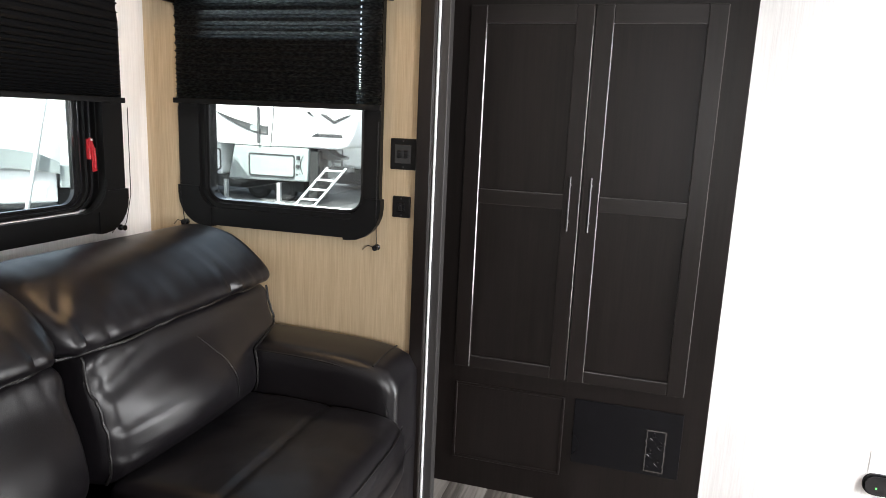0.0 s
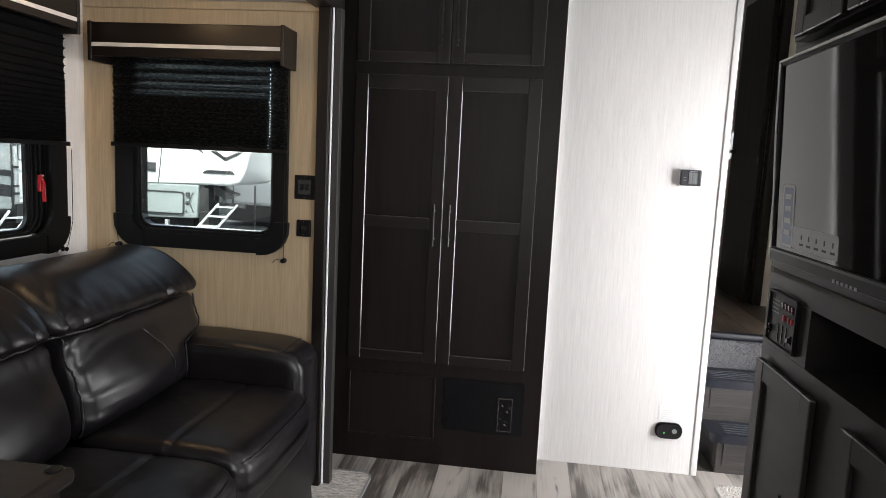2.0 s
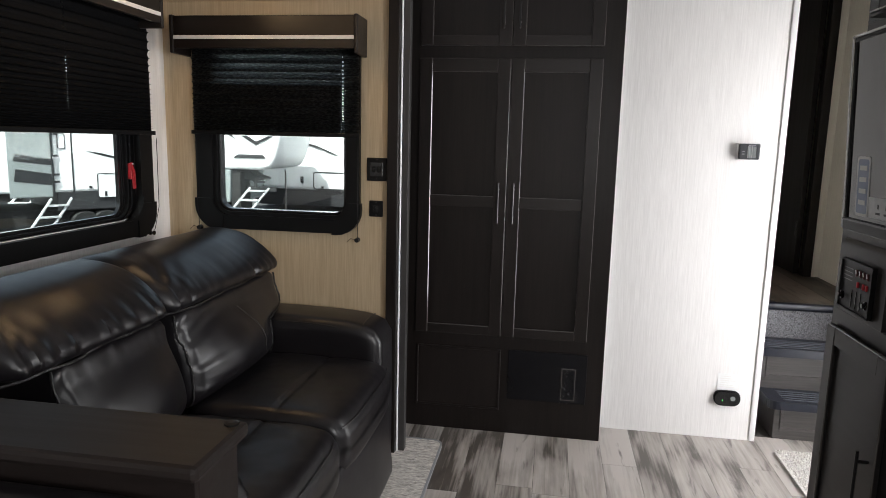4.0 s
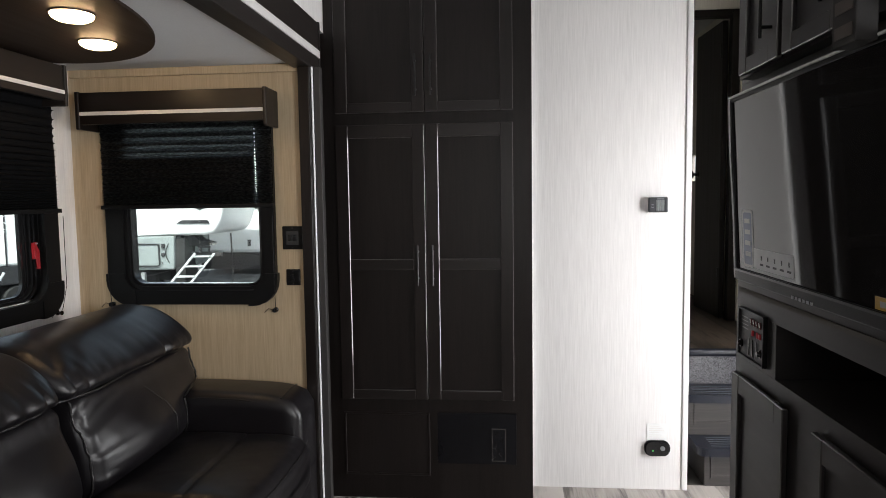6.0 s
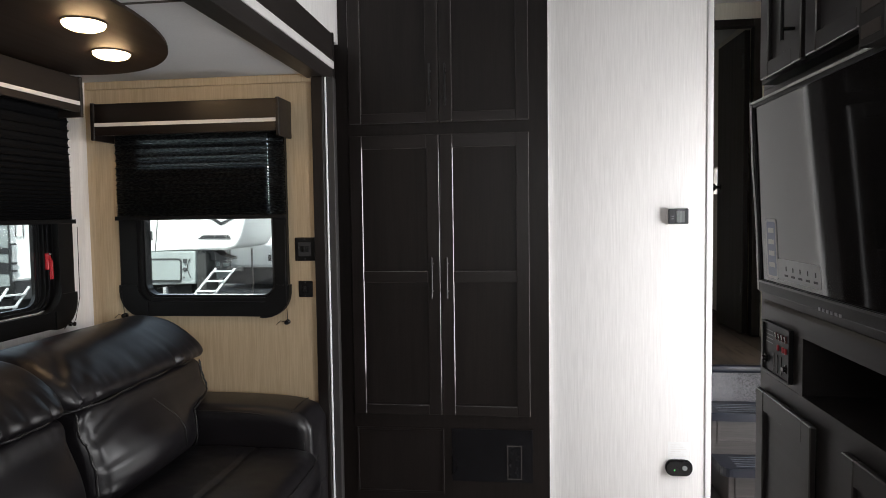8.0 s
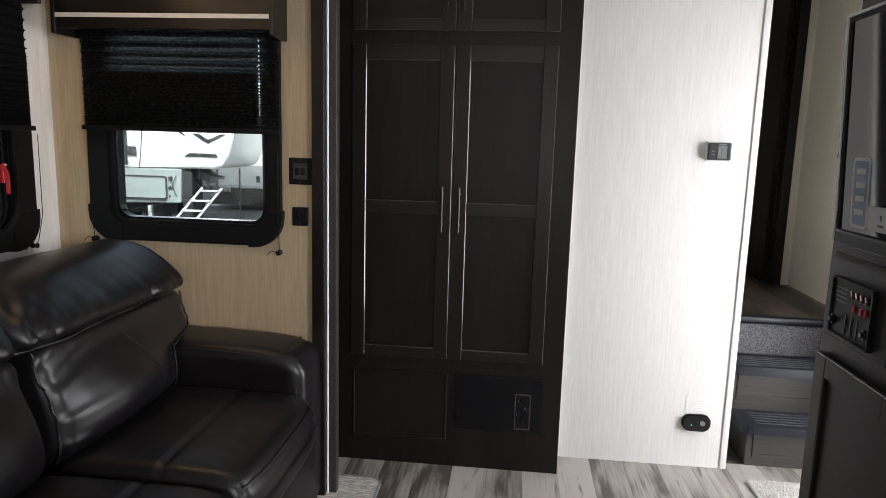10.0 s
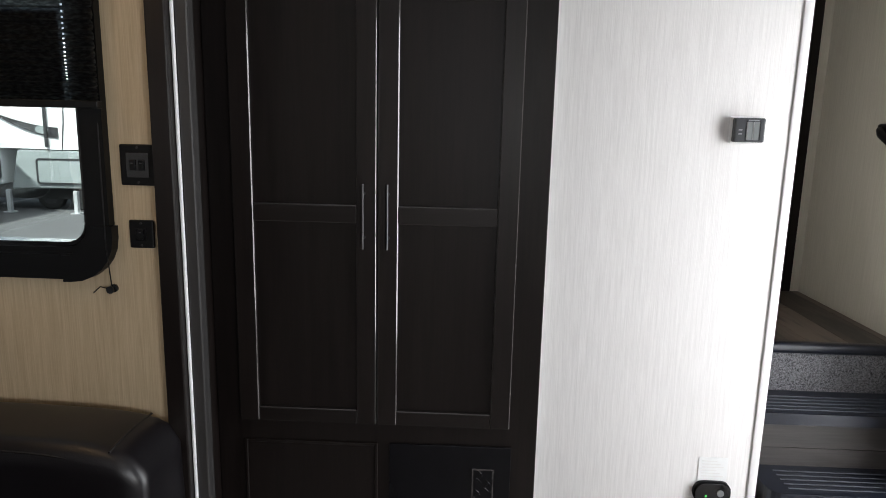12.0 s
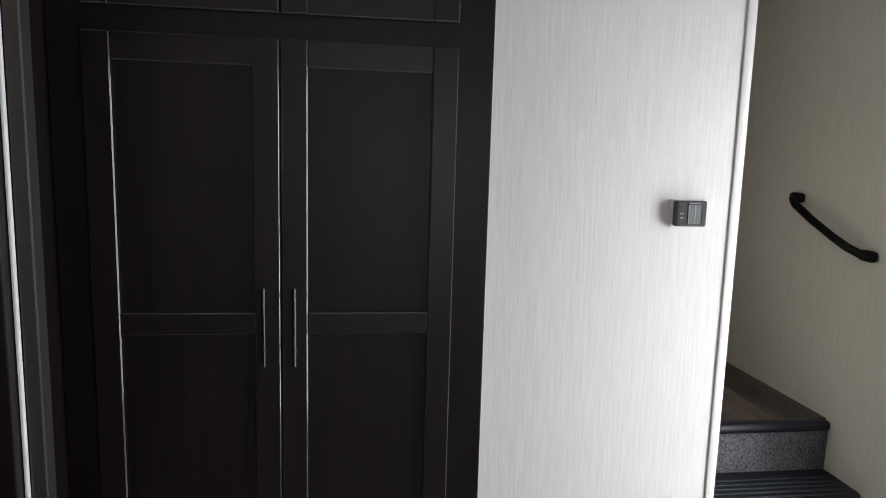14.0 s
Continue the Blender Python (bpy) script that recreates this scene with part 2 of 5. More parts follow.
M_SHAG = material("pale shag mat", (0.55, 0.53, 0.50), 0.95, bump=1.0, scale=200, vary=0.3, coarse=90, spec=0.1)
M_NOSING = material("blue-black vinyl tread", (0.009, 0.011, 0.019), 0.33, bump=0.2, scale=200, vary=0.3, spec=0.4)
M_RIB = material("grey tread rib", (0.06, 0.065, 0.08), 0.35)
M_FLOOR = plank_vinyl("weathered grey plank", (0.43, 0.395, 0.365), (0.285, 0.258, 0.235), (0.085, 0.073, 0.064))
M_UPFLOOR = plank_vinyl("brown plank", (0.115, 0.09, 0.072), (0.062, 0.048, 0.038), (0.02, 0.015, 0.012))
M_SUB = material("dark subfloor", (0.05, 0.045, 0.04), 0.8)
M_GLASS = clear_glass("tinted window glass")
M_BLIND = blind_cloth("black pleated blind")
# opaque cloth added so that light passes the end blind only in bands
M_OPAQUE_CLOTH = material("opaque black blind cloth", (0.004, 0.004, 0.0045), 0.8, bump=0.2, scale=300, vary=0.3, spec=0.08)
M_LAMP = glowing("lamp diffuser", (1.0, 0.66, 0.34), 10.0)
M_LED = glowing("green pilot light", (0.1, 0.7, 0.12), 0.25)
M_REDLED = glowing("red lit rocker", (0.22, 0.008, 0.014), 0.03)
M_ASPHALT = material("asphalt lot", (0.06, 0.06, 0.062), 0.9, bump=0.4, scale=60, vary=0.35, coarse=0.4)
M_GEL = material("white gelcoat", (0.75, 0.76, 0.76), 0.3, vary=0.03)
M_GREYGEL = material("pale grey gelcoat", (0.22, 0.245, 0.245), 0.3, vary=0.05)
M_DECAL = material("charcoal decal", (0.022, 0.022, 0.024), 0.4, vary=0.1)
M_TYRE = material("tyre rubber", (0.009, 0.009, 0.009), 0.8, vary=0.2)
M_ALU = material("aluminium", (0.6, 0.61, 0.62), 0.4, metal=0.6)


# ---- mesh helpers ----
def box(bm, x0, x1, y0, y1, z0, z1, bev=0.0, seg=2):
    """A box between two corners, its edges rounded by bev."""
    made = bmesh.ops.create_cube(bm, size=1, matrix=Matrix.LocRotScale(((x0 + x1) / 2, (y0 + y1) / 2, (z0 + z1) / 2), None, (abs(x1 - x0), abs(y1 - y0), abs(z1 - z0))))
    if bev:
        edges = list({e for v in made["verts"] for e in v.link_edges})
        bmesh.ops.bevel(bm, geom=edges, offset=bev, segments=seg, affect="EDGES", profile=0.5)
    return bm


def boxed(*dims, bev=0.0, seg=2):
    return box(bmesh.new(), *dims, bev=bev, seg=seg)


def mesh_of(name, bm, mat, smooth=False):
    bmesh.ops.recalc_face_normals(bm, faces=bm.faces)
    me = bpy.data.meshes.new(name)
    bm.to_mesh(me)
    bm.free()
    me.materials.append(mat)
    if smooth:
        for p in me.polygons:
            p.use_smooth = True
        me.set_sharp_from_angle(angle=radians(40))
    return me


def part(name, bm, mat, parent, label="", smooth=False):
    ob = new(name, mesh_of(name, bm, mat, smooth))
    ob.parent = parent
    ob.matrix_parent_inverse = parent.matrix_basis.inverted()
    if label:
        ob["label"] = label
    return ob


def thing(name, label, category, at=(0, 0, 0), group=""):
    ob = new(name)
    ob.empty_display_size = 0.1
    ob.location = at
    return tagged(ob, label, category, group)


def structure(name, bm, mat, label, category, smooth=False):
    return tagged(new(name, mesh_of(name, bm, mat, smooth)), label, category, kind="structure")


def rounded(bm, centre, size, r, n=(10, 10, 10), warp=None):
    """A cushion: a box with round edges of radius r, its skin moved by warp(point, unit place) where given."""
    made = bmesh.ops.create_cube(bm, size=2)
    verts = made["verts"]
    faces = list({f for v in verts for f in v.link_faces})
    edges = list({e for v in verts for e in v.link_edges})
    before = {v for v in bm.verts} - set(verts)
    bmesh.ops.subdivide_edges(bm, edges=edges, cuts=max(n), use_grid_fill=True)
    c, h = Vector(centre), Vector(size) / 2
    for v in bm.verts:
        if v in before:
            continue
        u = v.co.copy()
        p = Vector([u[k] * h[k] for k in range(3)])
        core = Vector([max(-h[k] + min(r, h[k]), min(h[k] - min(r, h[k]), p[k])) for k in range(3)])
        d = p - core
        if d.length > 1e-9:
            d = d.normalized() * r
        q = core + d
        if warp:
            q = warp(q, u)
        v.co = c + q
    return bm


def tube(bm, pts, r, n=6):
    """A round bar along points."""
    rings = []
    for i, p in enumerate(pts):
        a, b = Vector(pts[max(0, i - 1)]), Vector(pts[min(len(pts) - 1, i + 1)])
        d = (b - a).normalized()
        s = d.cross(Vector((0.3, 0.5, 0.81))).normalized()
        q = d.cross(s)
        rings.append([bm.verts.new(Vector(p) + r * (math.cos(2 * math.pi * k / n) * s + math.sin(2 * math.pi * k / n) * q)) for k in range(n)])
    for A, B in zip(rings, rings[1:]):
        for k in range(n):
            bm.faces.new((A[k], A[(k + 1) % n], B[(k + 1) % n], B[k]))
    bm.faces.new(rings[0])
    bm.faces.new(rings[-1][::-1])
    return bm


def lathe(bm, profile, centre, n=24, axis=2):
    """A turned shape from (radius, height) pairs."""
    c = Vector(centre)
    rings = []
    for r, h in profile:
        ring = []
        for k in range(n):
            a = 2 * math.pi * k / n
            p = [r * math.cos(a), r * math.sin(a), h]
            if axis == 1:
                p = [p[0], p[2], p[1]]
            elif axis == 0:
                p = [p[2], p[0], p[1]]
            ring.append(bm.verts.new(c + Vector(p)))
        rings.append(ring)
    for A, B in zip(rings, rings[1:]):
        for k in range(n):
            bm.faces.new((A[k], A[(k + 1) % n], B[(k + 1) % n], B[k]))
    bm.faces.new(rings[0])
    bm.faces.new(rings[-1][::-1])
    return bm


def outline(u0, u1, v0, v1, r, n=6):
    pts = []
    for cu, cv, a0 in ((u1 - r, v0 + r, -90), (u1 - r, v1 - r, 0), (u0 + r, v1 - r, 90), (u0 + r, v0 + r, 180)):
        for k in range(n + 1):
            a = radians(a0 + 90 * k / n)
            pts.append((cu + r * math.cos(a), cv + r * math.sin(a)))
    return pts


def ring(bm, outer, inner, w0, w1, place):
    """A frame between two outlines of the same count, from depth w0 to w1; place(u, v, w) puts it in the world."""
    A, Bv, C, D = ([bm.verts.new(place(u, v, w)) for u, v in o] for o, w in ((outer, w0), (outer, w1), (inner, w1), (inner, w0)))
    n = len(outer)
    for X, Y in ((A, Bv), (Bv, C), (C, D), (D, A)):
        for k in range(n):
            bm.faces.new((X[k], X[(k + 1) % n], Y[(k + 1) % n], Y[k]))
    return bm


def plate(bm, pts, w0, w1, place):
    """A flat plate of a given outline and thickness."""
    A, Bv = [bm.verts.new(place(u, v, w0)) for u, v in pts], [bm.verts.new(place(u, v, w1)) for u, v in pts]
    n = len(pts)
    for k in range(n):
        bm.faces.new((A[k], A[(k + 1) % n], Bv[(k + 1) % n], Bv[k]))
    bm.faces.new(A[::-1])
    bm.faces.new(Bv)
    return bm


def on_end(u, v, w):
    """Across the slide's end wall: u is x, v is z, w comes out into the room."""
    return Vector((u, 2.12 - w, v))


def on_side(u, v, w):
    """Along the slide's long wall: u is y, v is z, w comes out into the room."""
    return Vector((-1.66 + w, u, v))


def on_north(u, v, w):
    return Vector((u, 2.425 - w, v))


def on_tv(u, v, w):
    """Along the television wall: u is y, v is z, w comes out into the room."""
    return Vector((1.063 - w, u, v))


def slab(bm, place, u0, u1, v0, v1, w0, w1, bev=0.0, seg=2):
    a, b = place(u0, v0, w0), place(u1, v1, w1)
    return box(bm, min(a[0], b[0]), max(a[0], b[0]), min(a[1], b[1]), max(a[1], b[1]), min(a[2], b[2]), max(a[2], b[2]), bev=bev, seg=seg)


# ---- structure ----
def rect(u0, u1, v0, v1):
    return [(u0, v0), (u1, v0), (u1, v1), (u0, v1)]


structure("wall_slide_end", ring(bmesh.new(), rect(-1.70, -0.59, -0.1, 2.12), rect(-1.43, -0.76, 1.08, 1.89), -0.05, 0.0, on_end), M_TAN, "tan linen wallpaper on the end wall of the slide-out", "wall")
structure("wall_slide_side", ring(bmesh.new(), rect(-2.4, 2.12, -0.1, 2.12), rect(0.95, 1.90, 1.08, 1.80), -0.04, 0.0, on_side), M_LINEN, "pale linen wallpaper on the long wall of the slide-out", "wall")
bm = bmesh.new()
rows = []
for k in range(36):
    z = 2.064 * k / 35
    r_ = 0.055 + 0.005 * math.sin(3.1 * z) + 0.004 * math.sin(11 * z + 1)
    rows.append([bm.verts.new((-1.6585 + r_ * (1 - math.cos(a)), 2.1185 - r_ * (1 - math.sin(a)), z)) for a in [radians(9 * j) for j in range(11)]])
for A, B in zip(rows, rows[1:]):
    for j in range(10):
        bm.faces.new((A[j], A[j + 1], B[j + 1], B[j]))
cove = structure("corner_cove", bm, M_LINEN, "rounded pale wallpaper corner between the slide-out walls", "trim", smooth=True)
cove.data.materials.append(M_TAN)
for k, f in enumerate(cove.data.polygons):
    f.material_index = 1 if k % 10 > 4 else 0
structure("wall_slide_back", boxed(-1.70, -0.56, -2.44, -2.40, -0.1, 2.1), M_TAN, "tan linen wallpaper closing the slide-out", "wall")
bm = boxed(-1.70, -0.60, -2.4, 1.109, 2.065, 2.12)
box(bm, -1.70, -0.60, 1.115, 2.12, 2.065, 2.12)
structure("ceiling_slide", bm, M_CEIL, "white slide-out ceiling of two panels with a dark seam", "ceiling")
structure("ceiling_seam", boxed(-1.66, -0.60, 1.107, 1.117, 2.062, 2.075), M_SUB, "dark seam strip between two ceiling panels", "trim")
structure("crown_trim", boxed(-1.64, -0.585, 2.105, 2.12, 2.030, 2.065, bev=0.004), M_TAN, "tan cove strip under the slide-out ceiling", "trim")
structure("floor_slide", boxed(-1.70, -0.52, -2.4, 2.12, -0.12, 0.0), M_SUB, "dark slide-out floor under the sofa", "floor")
structure("wall_above_slide", boxed(-0.62, -0.57, -2.4, 3.1, 2.262, 2.9), M_LINEN, "pale wall over the slide-out opening", "wall")
fascia = structure("slide_fascia", boxed(-0.62, -0.54, -2.4, 2.23, 2.045, 2.262, bev=0.004), M_WOODY, "espresso fascia beam along the slide-out opening with a pale stripe", "trim")
part("stripe", boxed(-0.541, -0.535, -2.4, 2.228, 2.106, 2.138), M_STRIPE, fascia, "pale inlaid stripe")
part("end_cap", boxed(-0.625, -0.536, 2.228, 2.245, 2.04, 2.266, bev=0.003), M_WOOD, fascia)
post = structure("slide_post", boxed(-0.592, -0.542, 2.07, 2.15, 0.0, 2.045, bev=0.004), M_WOOD, "espresso corner post at the end of the slide-out", "trim")
part("seal_strip", boxed(-0.541, -0.533, 2.092, 2.102, 0.0, 2.045, bev=0.003), M_SEAL, post, "white seal strip")
part("grey_strip", boxed(-0.532, -0.503, 2.10, 2.14, 0.0, 2.045, bev=0.003), M_STRIP, post, "grey vinyl edge strip")
structure("wall_behind_post", boxed(-0.70, -0.60, 2.17, 3.1, -0.1, 2.27), M_WOOD, "dark return beside the wardrobe", "wall")

structure("subfloor", box(boxed(-0.52, 1.845, -2.4, 3.0, -0.12, -0.004), -0.70, -0.52, 2.12, 3.0, -0.12, -0.004), M_SUB, "dark subfloor under the vinyl planks", "floor")
structure("ceiling", boxed(-0.62, 1.95, -2.4, 6.1, 2.765, 2.80), M_CEIL, "white main ceiling panel", "ceiling")
structure("wall_south", boxed(-0.62, 1.95, -2.46, -2.40, -0.1, 2.85), M_LINEN, "pale linen wall behind", "wall")
bm = boxed(0.41, 1.151, 2.60, 2.645, -0.1, 2.765)
wall_n = structure("wall_north", bm, M_LINEN, "white linen wallpaper wall beside the wardrobe", "wall")
trim = structure("wall_corner_trim", boxed(1.152, 1.180, 2.593, 2.66, 0.0, 2.765, bev=0.003), M_WHITE, "white corner moulding at the stair opening", "trim", smooth=True)
structure("dark_edge_strip", boxed(1.1802, 1.1842, 2.603, 2.659, 0.64, 2.765, bev=0.001), M_BLACK, "thin black strip behind the white corner moulding", "trim")
structure("cabinet_scribe", boxed(0.408, 0.416, 2.575, 2.60, 0.0, 2.765, bev=0.002), M_WHITE, "thin white scribe strip beside the wardrobe", "trim")
structure("wall_hall", boxed(1.14, 1.185, 2.66, 3.80, 0.0, 2.765), M_LINEN_WARMLIT, "warm pale wallpaper wall beside the stairs", "wall")
bm = bmesh.new()
for d in ((1.845, 1.90, 2.30, 4.70, -0.1, 2.765), (1.845, 1.90, 5.15, 5.4, -0.1, 2.765), (1.845, 1.90, 4.70, 5.15, -0.1, 1.585), (1.845, 1.90, 4.70, 5.15, 1.80, 2.765), (1.845, 1.90, 1.60, 2.30, 1.98, 2.765), (1.845, 1.90, -2.4, -1.8, -0.1, 2.765), (1.845, 1.90, -0.65, 1.60, -0.1, 2.765),
          (1.845, 1.90, -1.8, -0.65, -0.1, 1.1), (1.845, 1.90, -1.8, -0.65, 1.85, 2.765)):
    box(bm, *d)
structure("wall_east", bm, M_LINEN_WARMLIT, "warm pale linen wallpaper wall along the stairs", "wall")
structure("entry_jamb", box(box(boxed(1.84, 1.91, 2.285, 2.30, 0, 1.98), 1.84, 1.91, 1.60, 1.615, 0, 1.98), 1.84, 1.91, 1.615, 2.285, 1.965, 1.98), M_BLACK, "black frame of the open entry door", "door")

# upper level: landing, doorway and the room beyond
structure("floor_upper", boxed(1.185, 1.845, 2.985, 5.4, 0.5, 0.632), M_SUB, "raised floor at the head of the stairs", "floor")
bm = boxed(1.796, 1.845, 3.80, 3.86, 0.632, 2.765)
box(bm, 1.185, 1.796, 3.80, 3.86, 2.658, 2.765)
box(bm, 0.9, 1.24, 3.80, 3.86, 0.5, 2.658)
structure("wall_landing", bm, M_LINEN_WARMLIT, "warm pale wall round the upper doorway", "wall")
bm = boxed(1.744, 1.796, 3.785, 3.85, 0.638, 2.658, bev=0.003)
box(bm, 1.24, 1.744, 3.785, 3.85, 2.612, 2.658, bev=0.003)
structure("door_frame", bm, M_WOOD, "espresso casing of the upper doorway", "trim")
leaf = tagged(new("door_1", mesh_of("door_1", boxed(-0.035, 0.0, 0.0, 0.50, 0.0, 1.96, bev=0.003), M_PANEL)), "espresso door standing open at the head of the stairs", "door", kind="structure")
leaf.matrix_world = pose(1.742, 3.856, 0.645, 0, 0, 2.6)
knob = part("door_knob", lathe(bmesh.new(), [(0.022, 0), (0.022, -0.006), (0.011, -0.008), (0.011, -0.03), (0.026, -0.04), (0.026, -0.06), (0.012, -0.068)], (-0.035, 0.44, 0.975), 16, axis=0), M_GUN, leaf, "dark round knob", smooth=True)
knob.matrix_parent_inverse = Matrix.Identity(4)
for v in (0.25, 1.72):
    hinge = part("hinge", tube(bmesh.new(), [(-0.041, 0.006, v), (-0.041, 0.006, v + 0.09)], 0.006, 8), M_GUN, leaf, smooth=True)
    hinge.matrix_parent_inverse = Matrix.Identity(4)
structure("wall_upper_back", boxed(0.9, 1.845, 5.35, 5.4, 0.5, 2.765), M_LINEN_WARMLIT, "warm pale wall of the upper room", "wall")
structure("wall_upper_side", boxed(0.86, 0.9, 3.80, 5.4, 0.5, 2.765), M_LINEN_WARMLIT, "warm pale side wall of the upper room", "wall")

# stairs
stairs = tagged(new("stairs"), "dark step-up stairs with ribbed vinyl treads and a carpeted riser", "stairs", kind="structure")
for name, y, z, x0 in (("lower_step", 2.655, 0.215, 1.28), ("upper_step", 2.80, 0.443, 1.235)):
    body = part(name, boxed(x0, 1.84, y, y + 0.33, 0.0 if z < 0.3 else 0.2, z - 0.025, bev=0.002), M_STEPWOOD, stairs, "brown laminate riser box")
    part("riser_panel", box(box(boxed(x0 + 0.03, 1.84, y - 0.006, y, z - 0.17, z - 0.155), x0 + 0.03, 1.84, y - 0.006, y, z - 0.055, z - 0.04), x0 + 0.03, x0 + 0.045, y - 0.006, y, z - 0.155, z - 0.055), M_STEPWOOD, body)
    tread = part("tread", plate(bmesh.new(), outline(x0 - 0.045, 1.842, y - 0.055, y + 0.3, 0.05, 5), z - 0.042, z, lambda u, v, w: Vector((u, v, w))), M_NOSING, stairs, "blue-black vinyl tread")
    for k in range(5):
        part("rib", boxed(x0 + 0.03, 1.80, y - 0.02 + 0.03 * k, y - 0.014 + 0.03 * k, z, z + 0.003), M_RIB, tread)
part("carpet_riser", boxed(1.19, 1.842, 2.965, 2.984, 0.42, 0.60), M_CARPET, stairs, "speckled grey carpet riser")
nose = bmesh.new()
rounded(nose, (1.515, 2.972, 0.617), (0.654, 0.055, 0.042), 0.018, (6, 6, 6))
part("top_nosing", nose, M_NOSING, stairs, "rounded black vinyl nosing", smooth=True)

# ---- wardrobe ----
def bar_pull(parent, place, u, v0, v1, w, material=M_GUN):
    """A bar handle with two posts."""
    bm = bmesh.new()
    tube(bm, [place(u, v0, w + 0.032), place(u, v1, w + 0.032)], 0.0048, 8)
    for v in (v0 + 0.03, v1 - 0.03):
        tube(bm, [place(u, v, w), place(u, v, w + 0.032)], 0.005, 8)
    return part("handle", bm, material, parent, "slim dark nickel bar handle", smooth=True)


def wrapped(ob):
    """The chamfered edges of a wrapped board are glossier than its face."""
    ob.data.materials.append(M_EDGE)
    for f in ob.data.polygons:
        if max(abs(c) for c in f.normal) < 0.9:
            f.material_index = 1
    return ob


def shaker_door(parent, place, u0, u1, v0, v1, mid=(), handle=None, stile=0.06, rail=0.062, wood=M_WOOD, across=M_WOODX, name="door"):
    """A flat panel with raised stiles and rails, each its own board."""
    door = part(name, slab(bmesh.new(), place, u0 + 0.004, u1 - 0.004, v0 + 0.004, v1 - 0.004, 0.002, 0.010), M_PANEL if wood is M_WOOD else wood, parent)
    for a, b in ((u0, u0 + stile), (u1 - stile, u1)):
        wrapped(part("stile", slab(bmesh.new(), place, a, b, v0, v1, 0.003, 0.022, bev=0.003, seg=1), wood, door))
    for a, b in [(v0, v0 + rail * 0.75), (v1 - rail, v1)] + list(mid):
        wrapped(part("rail", slab(bmesh.new(), place, u0 + stile, u1 - stile, a, b, 0.003, 0.0205, bev=0.0025, seg=1), across, door))
    if handle:
        bar_pull(door, place, *handle, 0.021, M_GUN if wood is M_WOOD else M_BLACK)
    return door


ward = thing("wardrobe", "tall espresso wood wardrobe with four shaker doors", "wardrobe", (-0.1, 2.6, 0))
part("carcass", boxed(-0.60, 0.408, 2.425, 3.05, 0.0, 2.765, bev=0.003), M_PANEL, ward)
shaker_door(ward, on_north, -0.520, -0.0945, 0.505, 1.828, mid=[(1.137, 1.19)], handle=(-0.131, 1.067, 1.256))
shaker_door(ward, on_north, -0.0905, 0.320, 0.505, 1.828, mid=[(1.137, 1.19)], handle=(-0.060, 1.067, 1.256))
shaker_door(ward, on_north, -0.520, -0.0945, 1.884, 2.66, handle=(-0.131, 1.955, 2.145))
shaker_door(ward, on_north, -0.0905, 0.320, 1.884, 2.66, handle=(-0.060, 1.955, 2.145))
drawer = part("lower_panel", slab(bmesh.new(), on_north, -0.505, -0.10, 0.13, 0.425, 0.001, 0.003), M_PANEL, ward)
for d in ((-0.515, -0.505, 0.12, 0.435), (-0.10, -0.09, 0.12, 0.435), (-0.505, -0.10, 0.12, 0.13), (-0.505, -0.10, 0.425, 0.435)):
    part("bead", slab(bmesh.new(), on_north, *d, 0.001, 0.008, bev=0.002, seg=1), M_WOOD, drawer)
panel = part("access_panel", slab(bmesh.new(), on_north, -0.053, 0.330, 0.185, 0.437, 0.001, 0.008, bev=0.002), M_ACCESS, ward, "glossy black access panel under film")
part("latch_sticker", slab(bmesh.new(), on_north, 0.212, 0.276, 0.203, 0.362, 0.008, 0.011, bev=0.001), M_ACCESS, panel, "wrinkled clear film over the latch")
part("film_rim", ring(bmesh.new(), rect(0.210, 0.278, 0.201, 0.364), rect(0.214, 0.274, 0.206, 0.359), 0.008, 0.0115, on_north), M_EDGE, panel)
bm = bmesh.new()
for k in range(9):
    a = 0.212 + 0.06 * ((k * 7) % 9) / 9
    tube(bm, [on_north(a, 0.21 + 0.016 * k, 0.0115), on_north(a + 0.015 * (-1) ** k, 0.222 + 0.016 * k, 0.0125), on_north(a + 0.004, 0.23 + 0.016 * k, 0.0115)], 0.0012, 4)
part("film_crease", bm, M_GLOSS, panel)

# fittings on the white wall
def on_wall(u, v, w):
    return Vector((u, 2.60 - w, v))


stat = thing("thermostat", "black digital thermostat on a white wallpapered wall", "thermostat", (1.02, 2.60, 1.43))
part("back_plate", slab(bmesh.new(), on_wall, 0.968, 1.069, 1.390, 1.472, 0.0, 0.012, bev=0.003), M_WHITE, stat, "thin white back plate")
part("case", slab(bmesh.new(), on_wall, 0.973, 1.065, 1.395, 1.468, 0.010, 0.034, bev=0.005), M_GRAPHITE, stat)
part("screen", slab(bmesh.new(), on_wall, 1.010, 1.046, 1.403, 1.456, 0.034, 0.0355), M_SLATE, stat, "pale grey display")
for u in (1.008, 1.027, 1.047):
    part("display_bar", slab(bmesh.new(), on_wall, u, u + 0.0025, 1.403, 1.456, 0.034, 0.0362), M_STEEL if u < 1.04 else M_GUN, stat)
for v in (1.418, 1.430):
    part("print_mark", slab(bmesh.new(), on_wall, 0.985, 0.996, v, v + 0.004, 0.034, 0.0345), M_INK, stat)
part("brand_bar", slab(bmesh.new(), on_wall, 1.012, 1.044, 1.460, 1.4625, 0.034, 0.0345), M_INK, stat)
outlet = thing("wall_outlet", "black oval detector fitting low on the white wall", "wall fitting", (1.03, 2.60, 0.21))
